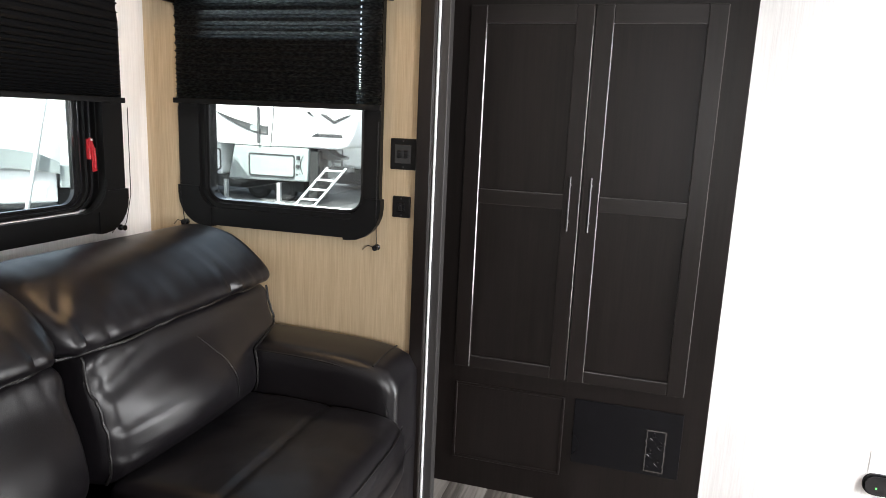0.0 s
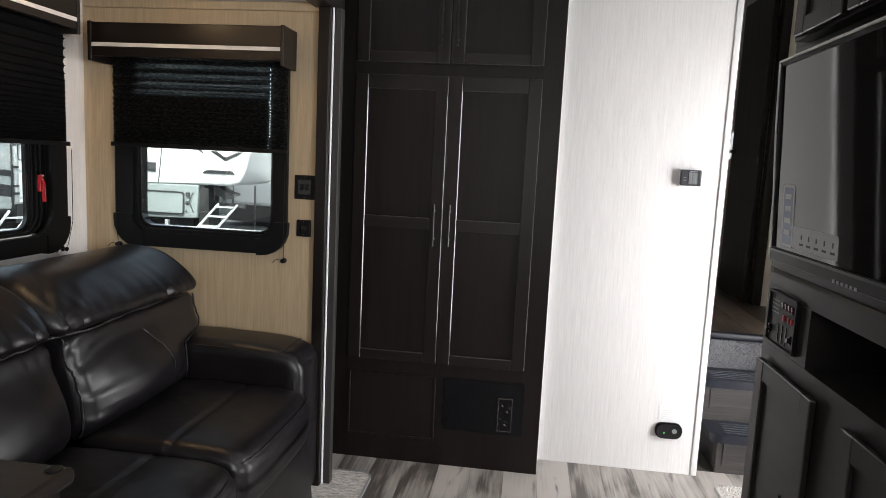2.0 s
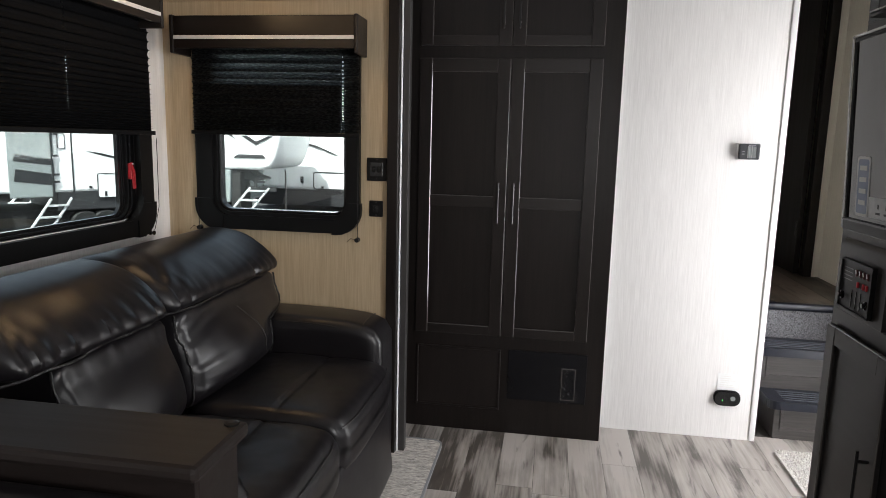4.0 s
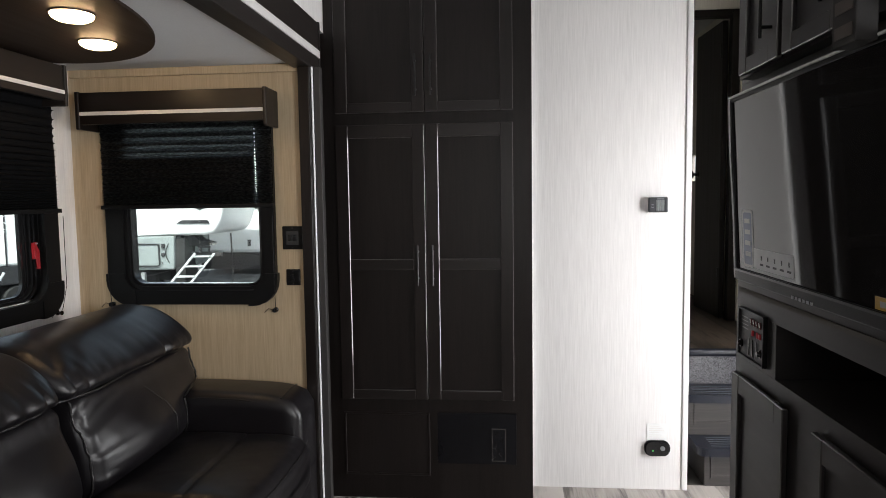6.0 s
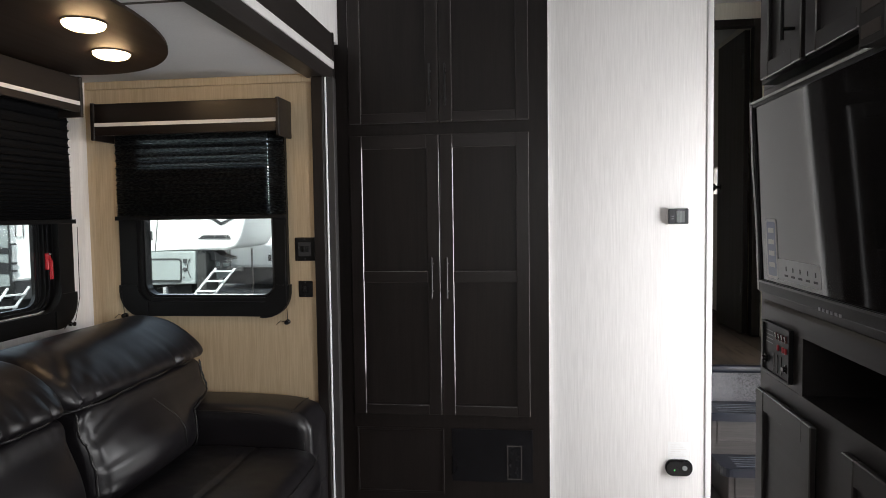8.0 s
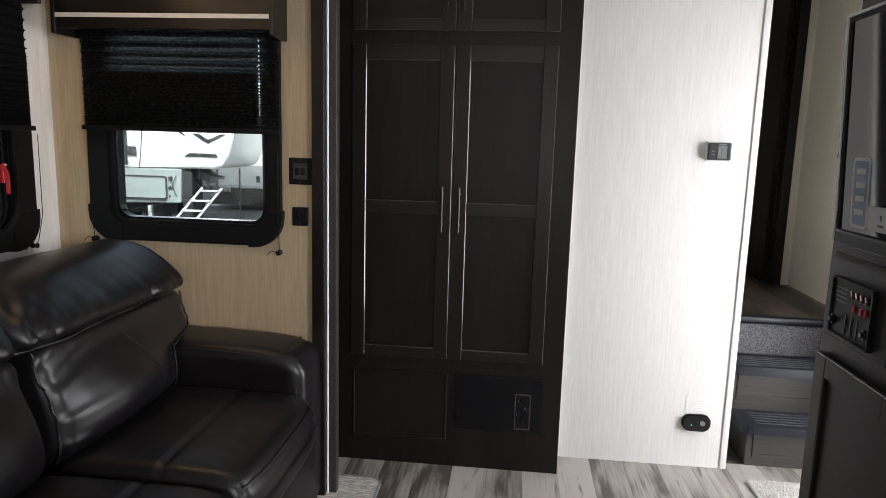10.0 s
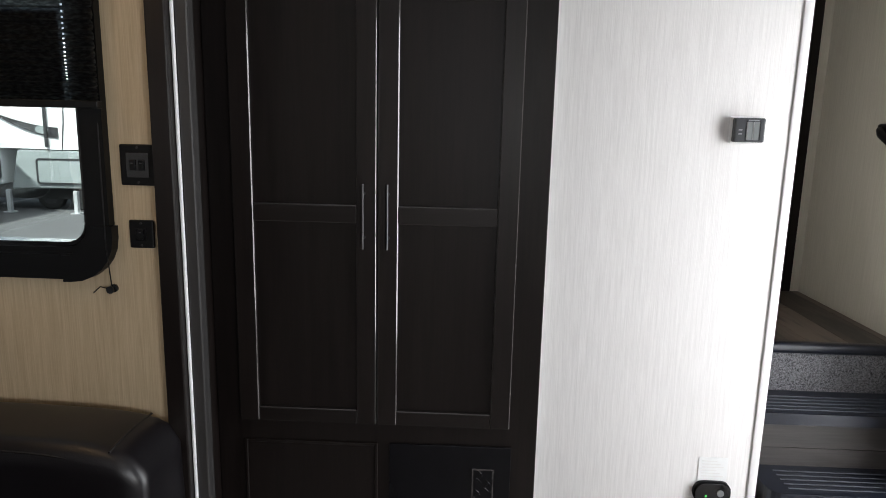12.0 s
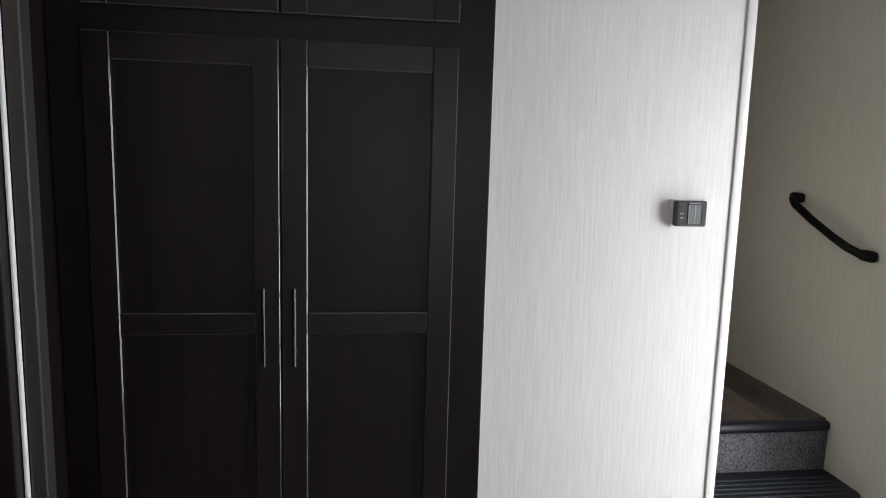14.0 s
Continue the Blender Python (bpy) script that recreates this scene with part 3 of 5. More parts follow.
part("case", plate(bmesh.new(), outline(0.972, 1.09, 0.180, 0.252, 0.033, 6), 0.0, 0.022, on_wall), M_GLOSS, outlet)
part("rim", ring(bmesh.new(), outline(0.968, 1.094, 0.176, 0.256, 0.036, 6), outline(0.976, 1.086, 0.184, 0.248, 0.030, 6), 0.0, 0.012, on_wall), M_BLACK, outlet)
part("pilot_light", slab(bmesh.new(), on_wall, 1.005, 1.010, 0.205, 0.211, 0.022, 0.024), M_LED, outlet, "small green pilot light")
part("sounder", lathe(bmesh.new(), [(0.012, 0), (0.012, -0.004), (0.004, -0.004)], (1.055, 2.578, 0.220), 12, axis=1), M_SLATE, outlet)
label = thing("paper_label", "white printed paper notice taped to the wall", "label", (1.03, 2.60, 0.3))
part("sheet", slab(bmesh.new(), on_wall, 0.981, 1.078, 0.254, 0.340, 0.001, 0.0025), M_PAPER, label)
for k in range(6):
    part("print_line", slab(bmesh.new(), on_wall, 0.992, 1.066 - 0.012 * (k % 3), 0.270 + 0.011 * k, 0.273 + 0.011 * k, 0.0025, 0.003), M_STRIPE, label)

# switch plates on the tan wall
for nm, lab, u0, u1, v0, v1, rock in (("light_switch", "square black double switch plate on tan wallpaper", -0.694, -0.603, 1.263, 1.365, 2), ("usb_outlet", "small black charging socket plate on tan wallpaper", -0.682, -0.619, 1.104, 1.176, 1)):
    sw = thing(nm, lab, "switch", ((u0 + u1) / 2, 2.12, (v0 + v1) / 2))
    part("plate", slab(bmesh.new(), on_end, u0, u1, v0, v1, 0.0, 0.010, bev=0.004), M_BLACK, sw)
    cu, cv = (u0 + u1) / 2, (v0 + v1) / 2
    part("inner_plate", slab(bmesh.new(), on_end, u0 + 0.017, u1 - 0.017, v0 + 0.02, v1 - 0.02, 0.010, 0.013, bev=0.001), M_GLOSS, sw)
    for k in range(rock):
        off = (k - (rock - 1) / 2) * 0.022
        part("rocker", slab(bmesh.new(), on_end, cu + off - 0.007, cu + off + 0.007, cv - 0.013, cv + 0.013, 0.013, 0.018, bev=0.002), M_BLACK, sw)
        part("mark", slab(bmesh.new(), on_end, cu + off - 0.003, cu + off + 0.003, cv + 0.004, cv + 0.006, 0.018, 0.0185), M_GRAPHITE, sw)
    for v in (v0 + 0.008, v1 - 0.008):
        part("screw", lathe(bmesh.new(), [(0.003, 0), (0.003, -0.002)], on_end(cu, v, 0.010), 8, axis=1), M_GUN, sw)


# ---- windows, blinds and valances of the slide-out ----
def window(name, label, place, u0, u1, v0, v1, gu0, gu1, gv0, reveal=0.0):
    """A black frame with heavier lower corner pieces, an inner sash and a pane."""
    win = tagged(new(name), label, "window", kind="structure")
    win.location = place((u0 + u1) / 2, v0, 0)
    gv1 = v1 - 0.06
    part("frame", ring(bmesh.new(), outline(u0 + 0.008, u1 - 0.008, v0 + 0.006, v1, 0.10), outline(gu0 - 0.028, gu1 + 0.028 + reveal, gv0 - 0.028, gv1, 0.075 + reveal * 0.5), 0.0, 0.026, place), M_BLACK, win, "black plastic window frame", smooth=True)
    part("sash", ring(bmesh.new(), outline(gu0 - 0.030, gu1 + 0.030, gv0 - 0.030, gv1, 0.073), outline(gu0 - 0.012, gu1 + 0.012, gv0 - 0.012, gv1 - 0.01, 0.06), -0.03, -0.022 if reveal else 0.014, place), M_BLACK, win, smooth=True)
    part("seal", ring(bmesh.new(), outline(gu0 - 0.014, gu1 + 0.014, gv0 - 0.014, gv1, 0.062), outline(gu0, gu1, gv0, gv1 - 0.02, 0.05), -0.04, -0.024 if reveal else 0.002, place), M_GLOSS, win, smooth=True)
    glass = part("pane", plate(bmesh.new(), outline(gu0 - 0.005, gu1 + 0.005, gv0 - 0.005, gv1, 0.05), -0.03, -0.026, place), M_GLASS, win)
    glass.visible_shadow = False
    for side in (0, 1):
        # heavier corner piece: a quarter of a rounded ring
        full_o, full_i = outline(u0, u1, v0, v1, 0.115), outline(gu0 - 0.030, gu1 + 0.030 + reveal, gv0 - 0.030, gv1, 0.077 + reveal * 0.5)
        keep = range(0, 7) if side else range(21, 28)
        o, i = [full_o[k] for k in keep], [full_i[k] for k in keep]
        if side:
            o, i = [(o[0][0] - 0.02, v0)] + o + [(u1, o[-1][1] + 0.03)], [(o[0][0] - 0.02, i[0][1])] + i + [(i[-1][0], o[-1][1] + 0.03)]
        else:
            o, i = [(u0, o[0][1] + 0.03)] + o + [(o[-1][0] + 0.02, v0)], [(i[0][0], o[0][1] + 0.03)] + i + [(o[-1][0] + 0.02, i[-1][1])]
        part("corner_piece", plate(bmesh.new(), o + i[::-1], 0.0, 0.032, place), M_BLACK, win)
    return win


win1 = window("window_1", "black-framed slide-out end window with rounded lower corners", on_end, -1.505, -0.715, 1.015, 1.90, -1.388, -0.800, 1.113)
win2 = window("window_2", "black-framed sliding side window above the sofa", on_side, 0.85, 1.98, 1.00, 1.80, 0.97, 1.80, 1.105, reveal=0.055)
# stepped slider tracks run round the pane inside the frame
for k, (d, w1) in enumerate(((0.020, -0.016), (0.034, -0.007), (0.048, 0.002))):
    part("track", ring(bmesh.new(), outline(0.97 - 0.01, 1.80 + d + 0.007, 1.105 - 0.012 - 0.005 * k, 1.74, 0.058 + d * 0.5), outline(0.97 - 0.004, 1.80 + d, 1.105 - 0.007 - 0.005 * k, 1.735, 0.055 + d * 0.5), -0.03, w1, on_side), M_GLOSS if k != 1 else M_BLACK, win2, smooth=True)
part("jamb", slab(bmesh.new(), on_side, 1.825, 1.905, 1.08, 1.75, -0.046, -0.034), M_BLACK, win2)
part("jamb", slab(bmesh.new(), on_side, 1.878, 1.898, 1.08, 1.79, -0.034, -0.001), M_BLACK, win2)
latch = part("latch", slab(bmesh.new(), on_side, 1.842, 1.850, 1.25, 1.318, -0.02, 0.006, bev=0.003), M_RED, win2, "red escape latch")
part("lever", plate(bmesh.new(), [(1.839, 1.322), (1.845, 1.320), (1.851, 1.300), (1.860, 1.286), (1.863, 1.212), (1.849, 1.210), (1.849, 1.278), (1.840, 1.298)], 0.006, 0.014, on_side), M_RED, latch)
part("lever_rib", slab(bmesh.new(), on_side, 1.852, 1.858, 1.22, 1.28, 0.014, 0.017, bev=0.002), M_RED, latch)
# a steel disc added as the white glint at the latch's top
part("glint_disc", lathe(bmesh.new(), [(0.004, 0.0), (0.004, 0.006), (0.002, 0.007)], on_side(1.842, 1.316, 0.014), 10, axis=0), M_STEEL, latch, "small bright disc in place of a glint")


def blind(name, label, place, u0, u1, v0, v1, holes, opaque=False):
    """A pleated blind: folds lie closer towards the stacked lower edge; small cord holes run down it."""
    th = thing(name, label, "window blind", place((u0 + u1) / 2, v0, 0.04))
    cols = [u0]
    for h in holes:
        cols += [h - 0.0024, h + 0.0024]
    cols += [u1]
    rows, upper, v = [], [], v0 + 0.012
    while v < v1:
        f = (v - v0) / (v1 - v0)
        p = 0.0065 + 0.0315 * min(1, f * 1.5)
        # each fold: a hollow, a sharp crest, a hollow again, with the cord's holes half-way up both faces
        for at, w in ((0.0, 0.033), (0.12, 0.0345), (0.29, 0.0355), (0.40, 0.038), (0.48, 0.045), (0.56, 0.038), (0.65, 0.0355), (0.82, 0.0345)):
            rows.append((v + at * p, w))
            upper.append((at, f))
        v += p
    bm = bmesh.new()
    grid = [[bm.verts.new(place(u, z, w)) for u in cols] for z, w in rows]
    for r in range(len(rows) - 1):
        for c in range(len(cols) - 1):
            if c % 2 == 1 and upper[r][0] in (0.12, 0.65) and upper[r][1] > 0.12:
                continue
            bm.faces.new((grid[r][c], grid[r][c + 1], grid[r + 1][c + 1], grid[r + 1][c]))
    part("pleats", bm, M_OPAQUE_CLOTH if opaque else M_BLIND, th)
    # added unseen layers block light behind every fold's lower face and all the stack
    bm = bmesh.new()
    for r in range(len(rows) - 1):
        at, f = upper[r]
        layers = 1 if opaque or f < 0.42 or at < 0.40 else 0
        for k in range(layers):
            edges = [u0] + [h + d for h in holes for d in ((-0.013, 0.0035) if place is on_end else (-0.0035, 0.032))] + [u1]
            for a, b in zip(edges[::2], edges[1::2]):
                if b > a:
                    bm.faces.new([bm.verts.new(place(u, z, 0.028 - 0.005 * k)) for u, z in ((a, rows[r][0]), (b, rows[r][0]), (b, rows[r + 1][0]), (a, rows[r + 1][0]))])
    part("light_block", bm, M_OPAQUE_CLOTH, th)
    part("bottom_rail", slab(bmesh.new(), place, u0 - 0.004, u1 + 0.006, v0 - 0.006, v0 + 0.012, 0.030, 0.054, bev=0.002), M_BLACK, th)
    return th


blind("pleated_blind", "black pleated blind drawn half down over the end window", on_end, -1.495, -0.722, 1.455, 1.90, (-0.795,))
blind("pleated_blind", "black pleated blind drawn half down over the sofa window", on_side, 0.85, 1.955, 1.445, 2.01, (1.455,), opaque=True)


def valance(name, label, place, u0, u1, v0, v1, depth, wood, stripe, cheeks=0.017):
    th = thing(name, label, "valance", place((u0 + u1) / 2, v0, 0))
    part("face", slab(bmesh.new(), place, u0 + cheeks, u1 - cheeks, v0 + 0.008, v1, depth - 0.022, depth, bev=0.002), wood, th)
    part("top", slab(bmesh.new(), place, u0 + cheeks, u1 - cheeks, v1 - 0.018, v1 - 0.002, 0.0, depth - 0.022), wood, th)
    part("stripe", slab(bmesh.new(), place, u0 + cheeks, u1 - cheeks, v0 + stripe, v0 + stripe + 0.015, depth, depth + 0.003), M_STRIPE, th, "pale inlaid stripe")
    for a in (u0, u1 - cheeks):
        part("cheek", slab(bmesh.new(), place, a, a + cheeks, v0 - 0.012, v1 + 0.004, 0.0, depth + 0.006, bev=0.004), wood, th)
    return th


valance("window_valance", "espresso box valance with a pale stripe over the end window", on_end, -1.533, -0.697, 1.803, 1.945, 0.14, M_WOODX, 0.046)
valance("window_valance", "espresso box valance with a pale stripe over the sofa window", on_side, 0.6, 1.918, 1.892, 2.042, 0.135, M_WOODY, 0.036)
for place, u, v in ((on_end, -1.495, 1.02), (on_end, -0.735, 0.995), (on_side, 1.965, 1.005)):
    cord = thing("blind_cord", "dark blind cord wound on a small peg under the window", "blind cord", place(u, v, 0))
    part("peg", lathe(bmesh.new(), [(0.011, 0), (0.011, -0.006), (0.006, -0.008), (0.006, -0.018), (0.010, -0.02), (0.010, -0.024)], place(u, v, 0), 12, axis=1 if place is on_end else 0) if place is on_end else lathe(bmesh.new(), [(0.011, 0), (0.011, 0.006), (0.006, 0.008), (0.006, 0.018), (0.010, 0.02), (0.010, 0.024)], place(u, v, 0), 12, axis=0), M_GLOSS, cord, smooth=True)
    bm = tube(bmesh.new(), [place(u + 0.012, v + 0.42, 0.045), place(u + 0.010, v + 0.12, 0.045), place(u + 0.006, v + 0.02, 0.025), place(u, v, 0.016), place(u - 0.03, v + 0.006, 0.014), place(u - 0.05, v - 0.012, 0.012)], 0.0015, 5)
    part("cord", bm, M_BLACK, cord)

# oval light panel
cl = thing("ceiling_light", "dark oval ceiling panel with two lit round lamps", "ceiling light", (-1.25, 1.25, 2.05))
oval = [(max(-1.655, -1.42 + 0.60 * math.cos(2 * math.pi * k / 96)), 1.0 + 0.93 * math.sin(2 * math.pi * k / 96)) for k in range(-38, 39)]
part("panel", plate(bmesh.new(), oval, 2.055, 2.066, lambda u, v, w: Vector((u, v, w))), M_OVAL, cl, "dark oval wood panel")
for cx, cy in ((-1.022, 1.226), (-1.168, 1.583)):
    circle = [(math.cos(2 * math.pi * k / 32), math.sin(2 * math.pi * k / 32)) for k in range(32)]
    lamp = part("lamp", lathe(bmesh.new(), [(0.060, 2.0545), (0.061, 2.047), (0.057, 2.040), (0.044, 2.033), (0.026, 2.029), (0.008, 2.028)], (cx, cy, 0), 32), M_LAMP, cl, "glowing warm lamp disc", smooth=True)
    part("lamp_rim", ring(bmesh.new(), [(cx + 0.066 * a, cy + 0.066 * b) for a, b in circle], [(cx + 0.0615 * a, cy + 0.0615 * b) for a, b in circle], 2.050, 2.0545, lambda u, v, w: Vector((u, v, w))), M_CAP, lamp)

# ---- sofa ----
sofa = thing("sofa", "dark brown leather two-seat sofa with padded back pillows", "sofa", (-1.0, 1.3, 0))


def spline(ctrl, n):
    """Points along a smooth closed curve through the given corners."""
    out, m = [], len(ctrl)
    for i in range(m):
        a, b, c, d = (Vector((*ctrl[(i + k) % m], 0)) for k in (-1, 0, 1, 2))
        for k in range(n):
            t = k / n
            q = 0.5 * (2 * b + (c - a) * t + (2 * a - 5 * b + 4 * c - d) * t * t + (3 * b - a - 3 * c + d) * t ** 3)
            out.append((q.x, q.y))
    return out


def step(a, b, x):
    t = max(0.0, min(1.0, (x - a) / (b - a)))
    return t * t * (3 - 2 * t)


def padded(ctrl, y0, y1, seam_z, seed, stations=56, around=10, pinch=0.045, shift=None, folds=1.0, tuck=0.012, bulge=0.0):
    """A stuffed cushion: one profile swept along y, rounded at its ends, with gathers by the seam at seam_z."""
    bm = bmesh.new()
    prof = spline(ctrl, around)
    cx, cz = sum(p[0] for p in prof) / len(prof), sum(p[1] for p in prof) / len(prof)
    rows = []
    for k in range(stations + 1):
        u = k / stations
        v = 0.5 - 0.5 * math.cos(math.pi * u)
        v = 0.35 * u + 0.65 * v
        y = y0 + (y1 - y0) * v
        e = min(v, 1 - v) * (y1 - y0)
        f = 1.0 if e > pinch else 1 - 0.30 * (1 - e / pinch) ** 2.2
        row = []
        for x, z in prof:
            px, pz = cx + (x - cx) * f, cz + (z - cz) * (0.35 + 0.65 * f)
            big = noise.noise(Vector((y * 5 + seed, px * 6, pz * 6)))
            mid = noise.noise(Vector((y * 16 + seed, px * 5, pz * 8 + seed)))
            near = math.exp(-(abs(pz - seam_z) / 0.075) ** 1.5)
            pl = noise.noise(Vector((y * 48 + seed + 9 * (pz - seam_z), 0.3, pz * 1.5)))
            fan = noise.noise(Vector(((pz - 0.66) * 42 / (1 + 2.2 * v) + seed, y * 2, 1.7)))
            d = 0.0035 * big + 0.0015 * mid + folds * 0.011 * near * pl + tuck * math.exp(-(v / 0.30) ** 1.5) * step(0, 0.05, v) * fan + bulge * (math.sin(math.pi * v) ** 0.8 - 0.5) * math.exp(-((pz - 0.64) / 0.13) ** 2)
            px += d if px > cx else 0.3 * d
            pz += 0.5 * d
            q = Vector((px, y, pz))
            row.append(bm.verts.new(shift(q, v) if shift else q))
        rows.append(row)
    n = len(prof)
    for A, B in zip(rows, rows[1:]):
        for k in range(n):
            bm.faces.new((A[k], A[(k + 1) % n], B[(k + 1) % n], B[k]))
    bm.faces.new(rows[0][::-1])
    bm.faces.new(rows[-1])
    return bm


PILLOW = [(-1.10, 0.868), (-1.052, 0.888), (-1.062, 0.928), (-1.125, 0.985), (-1.225, 1.034), (-1.36, 1.046), (-1.47, 0.99), (-1.49, 0.87), (-1.30, 0.85)]
LUMBAR = [(-1.10, 0.515), (-1.035, 0.540), (-1.000, 0.60), (-1.015, 0.69), (-1.068, 0.79), (-1.10, 0.862), (-1.25, 0.87), (-1.34, 0.70), (-1.26, 0.52)]


def ear(q, v):
    """Above the armrest the back cushion widens over it."""
    return q + Vector((0, 0.16 * step(0.685, 0.73, q.z) * step(0.72, 1.0, v), 0))


def skin(bm, y, z):
    """How far a cushion's face stands out at a height and place along it."""
    return max((v.co.x for v in bm.verts if abs(v.co.y - y) < 0.014 and abs(v.co.z - z) < 0.018), default=-1.08)


for far, y0, y1, sd in ((1, 1.22, 1.855, 1.0), (0, 0.66, 1.165, 5.0)):
    fs = [k / 40 for k in range(41)]
    cushion = padded(LUMBAR, y0, y1, 0.86, sd, shift=ear if far else None, folds=0.25, tuck=0.009 if far else 0.004, bulge=0.075 if far else 0.05)
    rows = [(y0 + 0.004 + 0.004 * math.sin(5 * f), 0.535 + 0.315 * f) for f in fs]
    near_edge = [(skin(cushion, y + 0.004, z) - 0.010, y, z) for y, z in rows]
    rows = [(y1 - 0.014 + 0.155 * step(0.685, 0.73, 0.535 + 0.315 * f), 0.535 + 0.315 * f) for f in fs]
    far_edge = [(skin(cushion, y, z) - 0.002, y, z) for y, z in rows]
    rows = [(y0 + 0.43 - 0.075 * f * f, 0.60 + 0.20 * f) for f in fs]
    middle = [(skin(cushion, y, z) + 0.0008, y, z) for y, z in rows]
    part("lumbar_cushion", cushion, M_LEATHER, sofa, "creased leather back cushion", smooth=True)
    part("welt", tube(bmesh.new(), near_edge, 0.004, 6), M_STITCH, sofa, smooth=True)
    if far:
        part("welt", tube(bmesh.new(), far_edge, 0.004, 6), M_STITCH, sofa, smooth=True)
        part("centre_seam", tube(bmesh.new(), middle, 0.0016, 5), M_STITCH, sofa, smooth=True)
    a, b = (1.135, 1.99) if far else (0.50, 1.145)
    pillow = padded(PILLOW, a, b, 0.87, sd + 9, pinch=0.05, folds=1.5, tuck=0.006)
    part("head_pillow", pillow, M_LEATHER, sofa, "padded leather head pillow", smooth=True)
    part("welt", tube(bmesh.new(), [(-1.078 - 0.03 * abs(2 * f - 1) ** 6 + 0.002 * math.sin(31 * f + sd), a + 0.015 + (b - a - 0.03) * f, 0.864 + 0.0025 * math.sin(17 * f + sd) + 0.006 * step(0.40, 0.44, f) - 0.006 * step(0.80, 0.84, f)) for f in fs], 0.0045, 6), M_STITCH, sofa, "stitched leather welt", smooth=True)
    if far:
        part("end_stitching", tube(bmesh.new(), [(-1.09 - 0.34 * f, b - 0.012, 0.90 + 0.125 * math.sin(1.5 * f) - 0.03 * f * f) for f in fs], 0.004, 6), M_STITCH, sofa, smooth=True)

    def seat(q, u, s_=sd):
        q = q.copy()
        top = 1.0 if u.z > 0 else 0.0
        x = q.x - 0.80
        dip = math.exp(-((x + 0.765) / 0.007) ** 2)
        q.z += top * (0.012 * (1 - u.y ** 6) * (1 - u.x ** 4) - 0.007 * dip - 0.028 * max(0, u.x) ** 5 + 0.004 * noise.noise(q * 9 + Vector((s_, 0, 0))) + 0.0015 * noise.noise(q * 30))
        q.x += 0.025 * (1 - u.y ** 4) * max(0, u.x) ** 3
        return q
    part("seat_cushion", rounded(bmesh.new(), (-0.80, (y0 + y1) / 2 + (0.01 if far else 0.02), 0.43), (0.56, y1 - y0 + (0.0 if far else 0.03), 0.205), 0.045, (44, 44, 44), seat), M_LEATHER, sofa, "worn leather seat cushion with a fold", smooth=True)
    w = y1 - y0
    part("seam", tube(bmesh.new(), [(-0.527 + 0.022 * (1 - (2 * f - 1) ** 4), y0 + 0.02 + (w - 0.03) * f, 0.500) for f in fs], 0.0022, 5), M_STITCH, sofa)
part("base", boxed(-1.5, -0.555, 0.62, 2.08, 0.03, 0.36, bev=0.02), M_LEATHER, sofa)
part("front_flap", rounded(bmesh.new(), (-0.545, 1.255, 0.20), (0.05, 1.19, 0.33), 0.02, (10, 10, 10), lambda q, u: q + Vector((0.03 * (1 - u.z) * 0.5 * (1 if u.x > 0 else 0) + 0.006 * noise.noise(q * 5), 0, 0))), M_LEATHER, sofa, smooth=True)
part("back_frame", rounded(bmesh.new(), (-1.50, 1.28, 0.48), (0.20, 1.50, 0.86), 0.05, (8, 8, 8)), M_LEATHER, sofa, smooth=True)


def arm_shape(q, u):
    q = q.copy()
    f = max(0.0, u.x)
    if u.z > 0:
        q.z -= 0.05 * f ** 6 + 0.012 * f
    q.z += 0.008 * (1 - u.y ** 2) * (1 if u.z > 0 else 0)
    q.x += 0.012 * noise.noise(q * 6) * 0.4
    return q


for yc in (1.978, 0.535):
    part("armrest", rounded(bmesh.new(), (-0.962, yc, 0.358), (0.81, 0.245, 0.66), 0.04, (24, 24, 24), arm_shape), M_LEATHER, sofa, smooth=True)
    for side in (-1, 1):
        top = [(-1.25 + 0.60 * k / 14, yc + side * 0.1155, 0.668 - 0.035 * (k / 14) ** 6) for k in range(15)]
        front = [(-0.612, yc + side * 0.118, 0.605), (-0.588, yc + side * 0.119, 0.55), (-0.582, yc + side * 0.119, 0.45), (-0.580, yc + side * 0.119, 0.25)]
        part("seam", tube(bmesh.new(), top + front, 0.0035, 6), M_STITCH, sofa, "raised piping along the arm", smooth=True)
    part("seam", tube(bmesh.new(), [(-0.64, yc - 0.105 + 0.21 * k / 10, 0.668 + 0.008 * math.sin(math.pi * k / 10)) for k in range(11)], 0.003, 6), M_STITCH, sofa, smooth=True)

# booth back nearer the viewer
booth = thing("dinette_bench", "dark dinette bench with a wood cap and leather back", "bench", (-0.9, 0.2, 0))
part("back_panel", boxed(-1.64, -0.44, 0.20, 0.345, 0.02, 0.885, bev=0.006), M_CAP, booth)
part("cap", boxed(-1.645, -0.425, 0.17, 0.365, 0.885, 0.915, bev=0.010), M_CAP, booth, "rounded dark wood cap")
part("button", lathe(bmesh.new(), [(0.014, 0.912), (0.014, 0.918), (0.007, 0.920)], (-0.45, 0.342, 0), 14), M_BLACK, booth)
part("back_cushion", rounded(bmesh.new(), (-1.03, 0.14, 0.64), (1.18, 0.10, 0.44), 0.04, (8, 8, 8)), M_LEATHER, booth, smooth=True)
part("seat_cushion", rounded(bmesh.new(), (-1.03, -0.12, 0.42), (1.18, 0.46, 0.12), 0.04, (8, 8, 8)), M_LEATHER, booth, smooth=True)
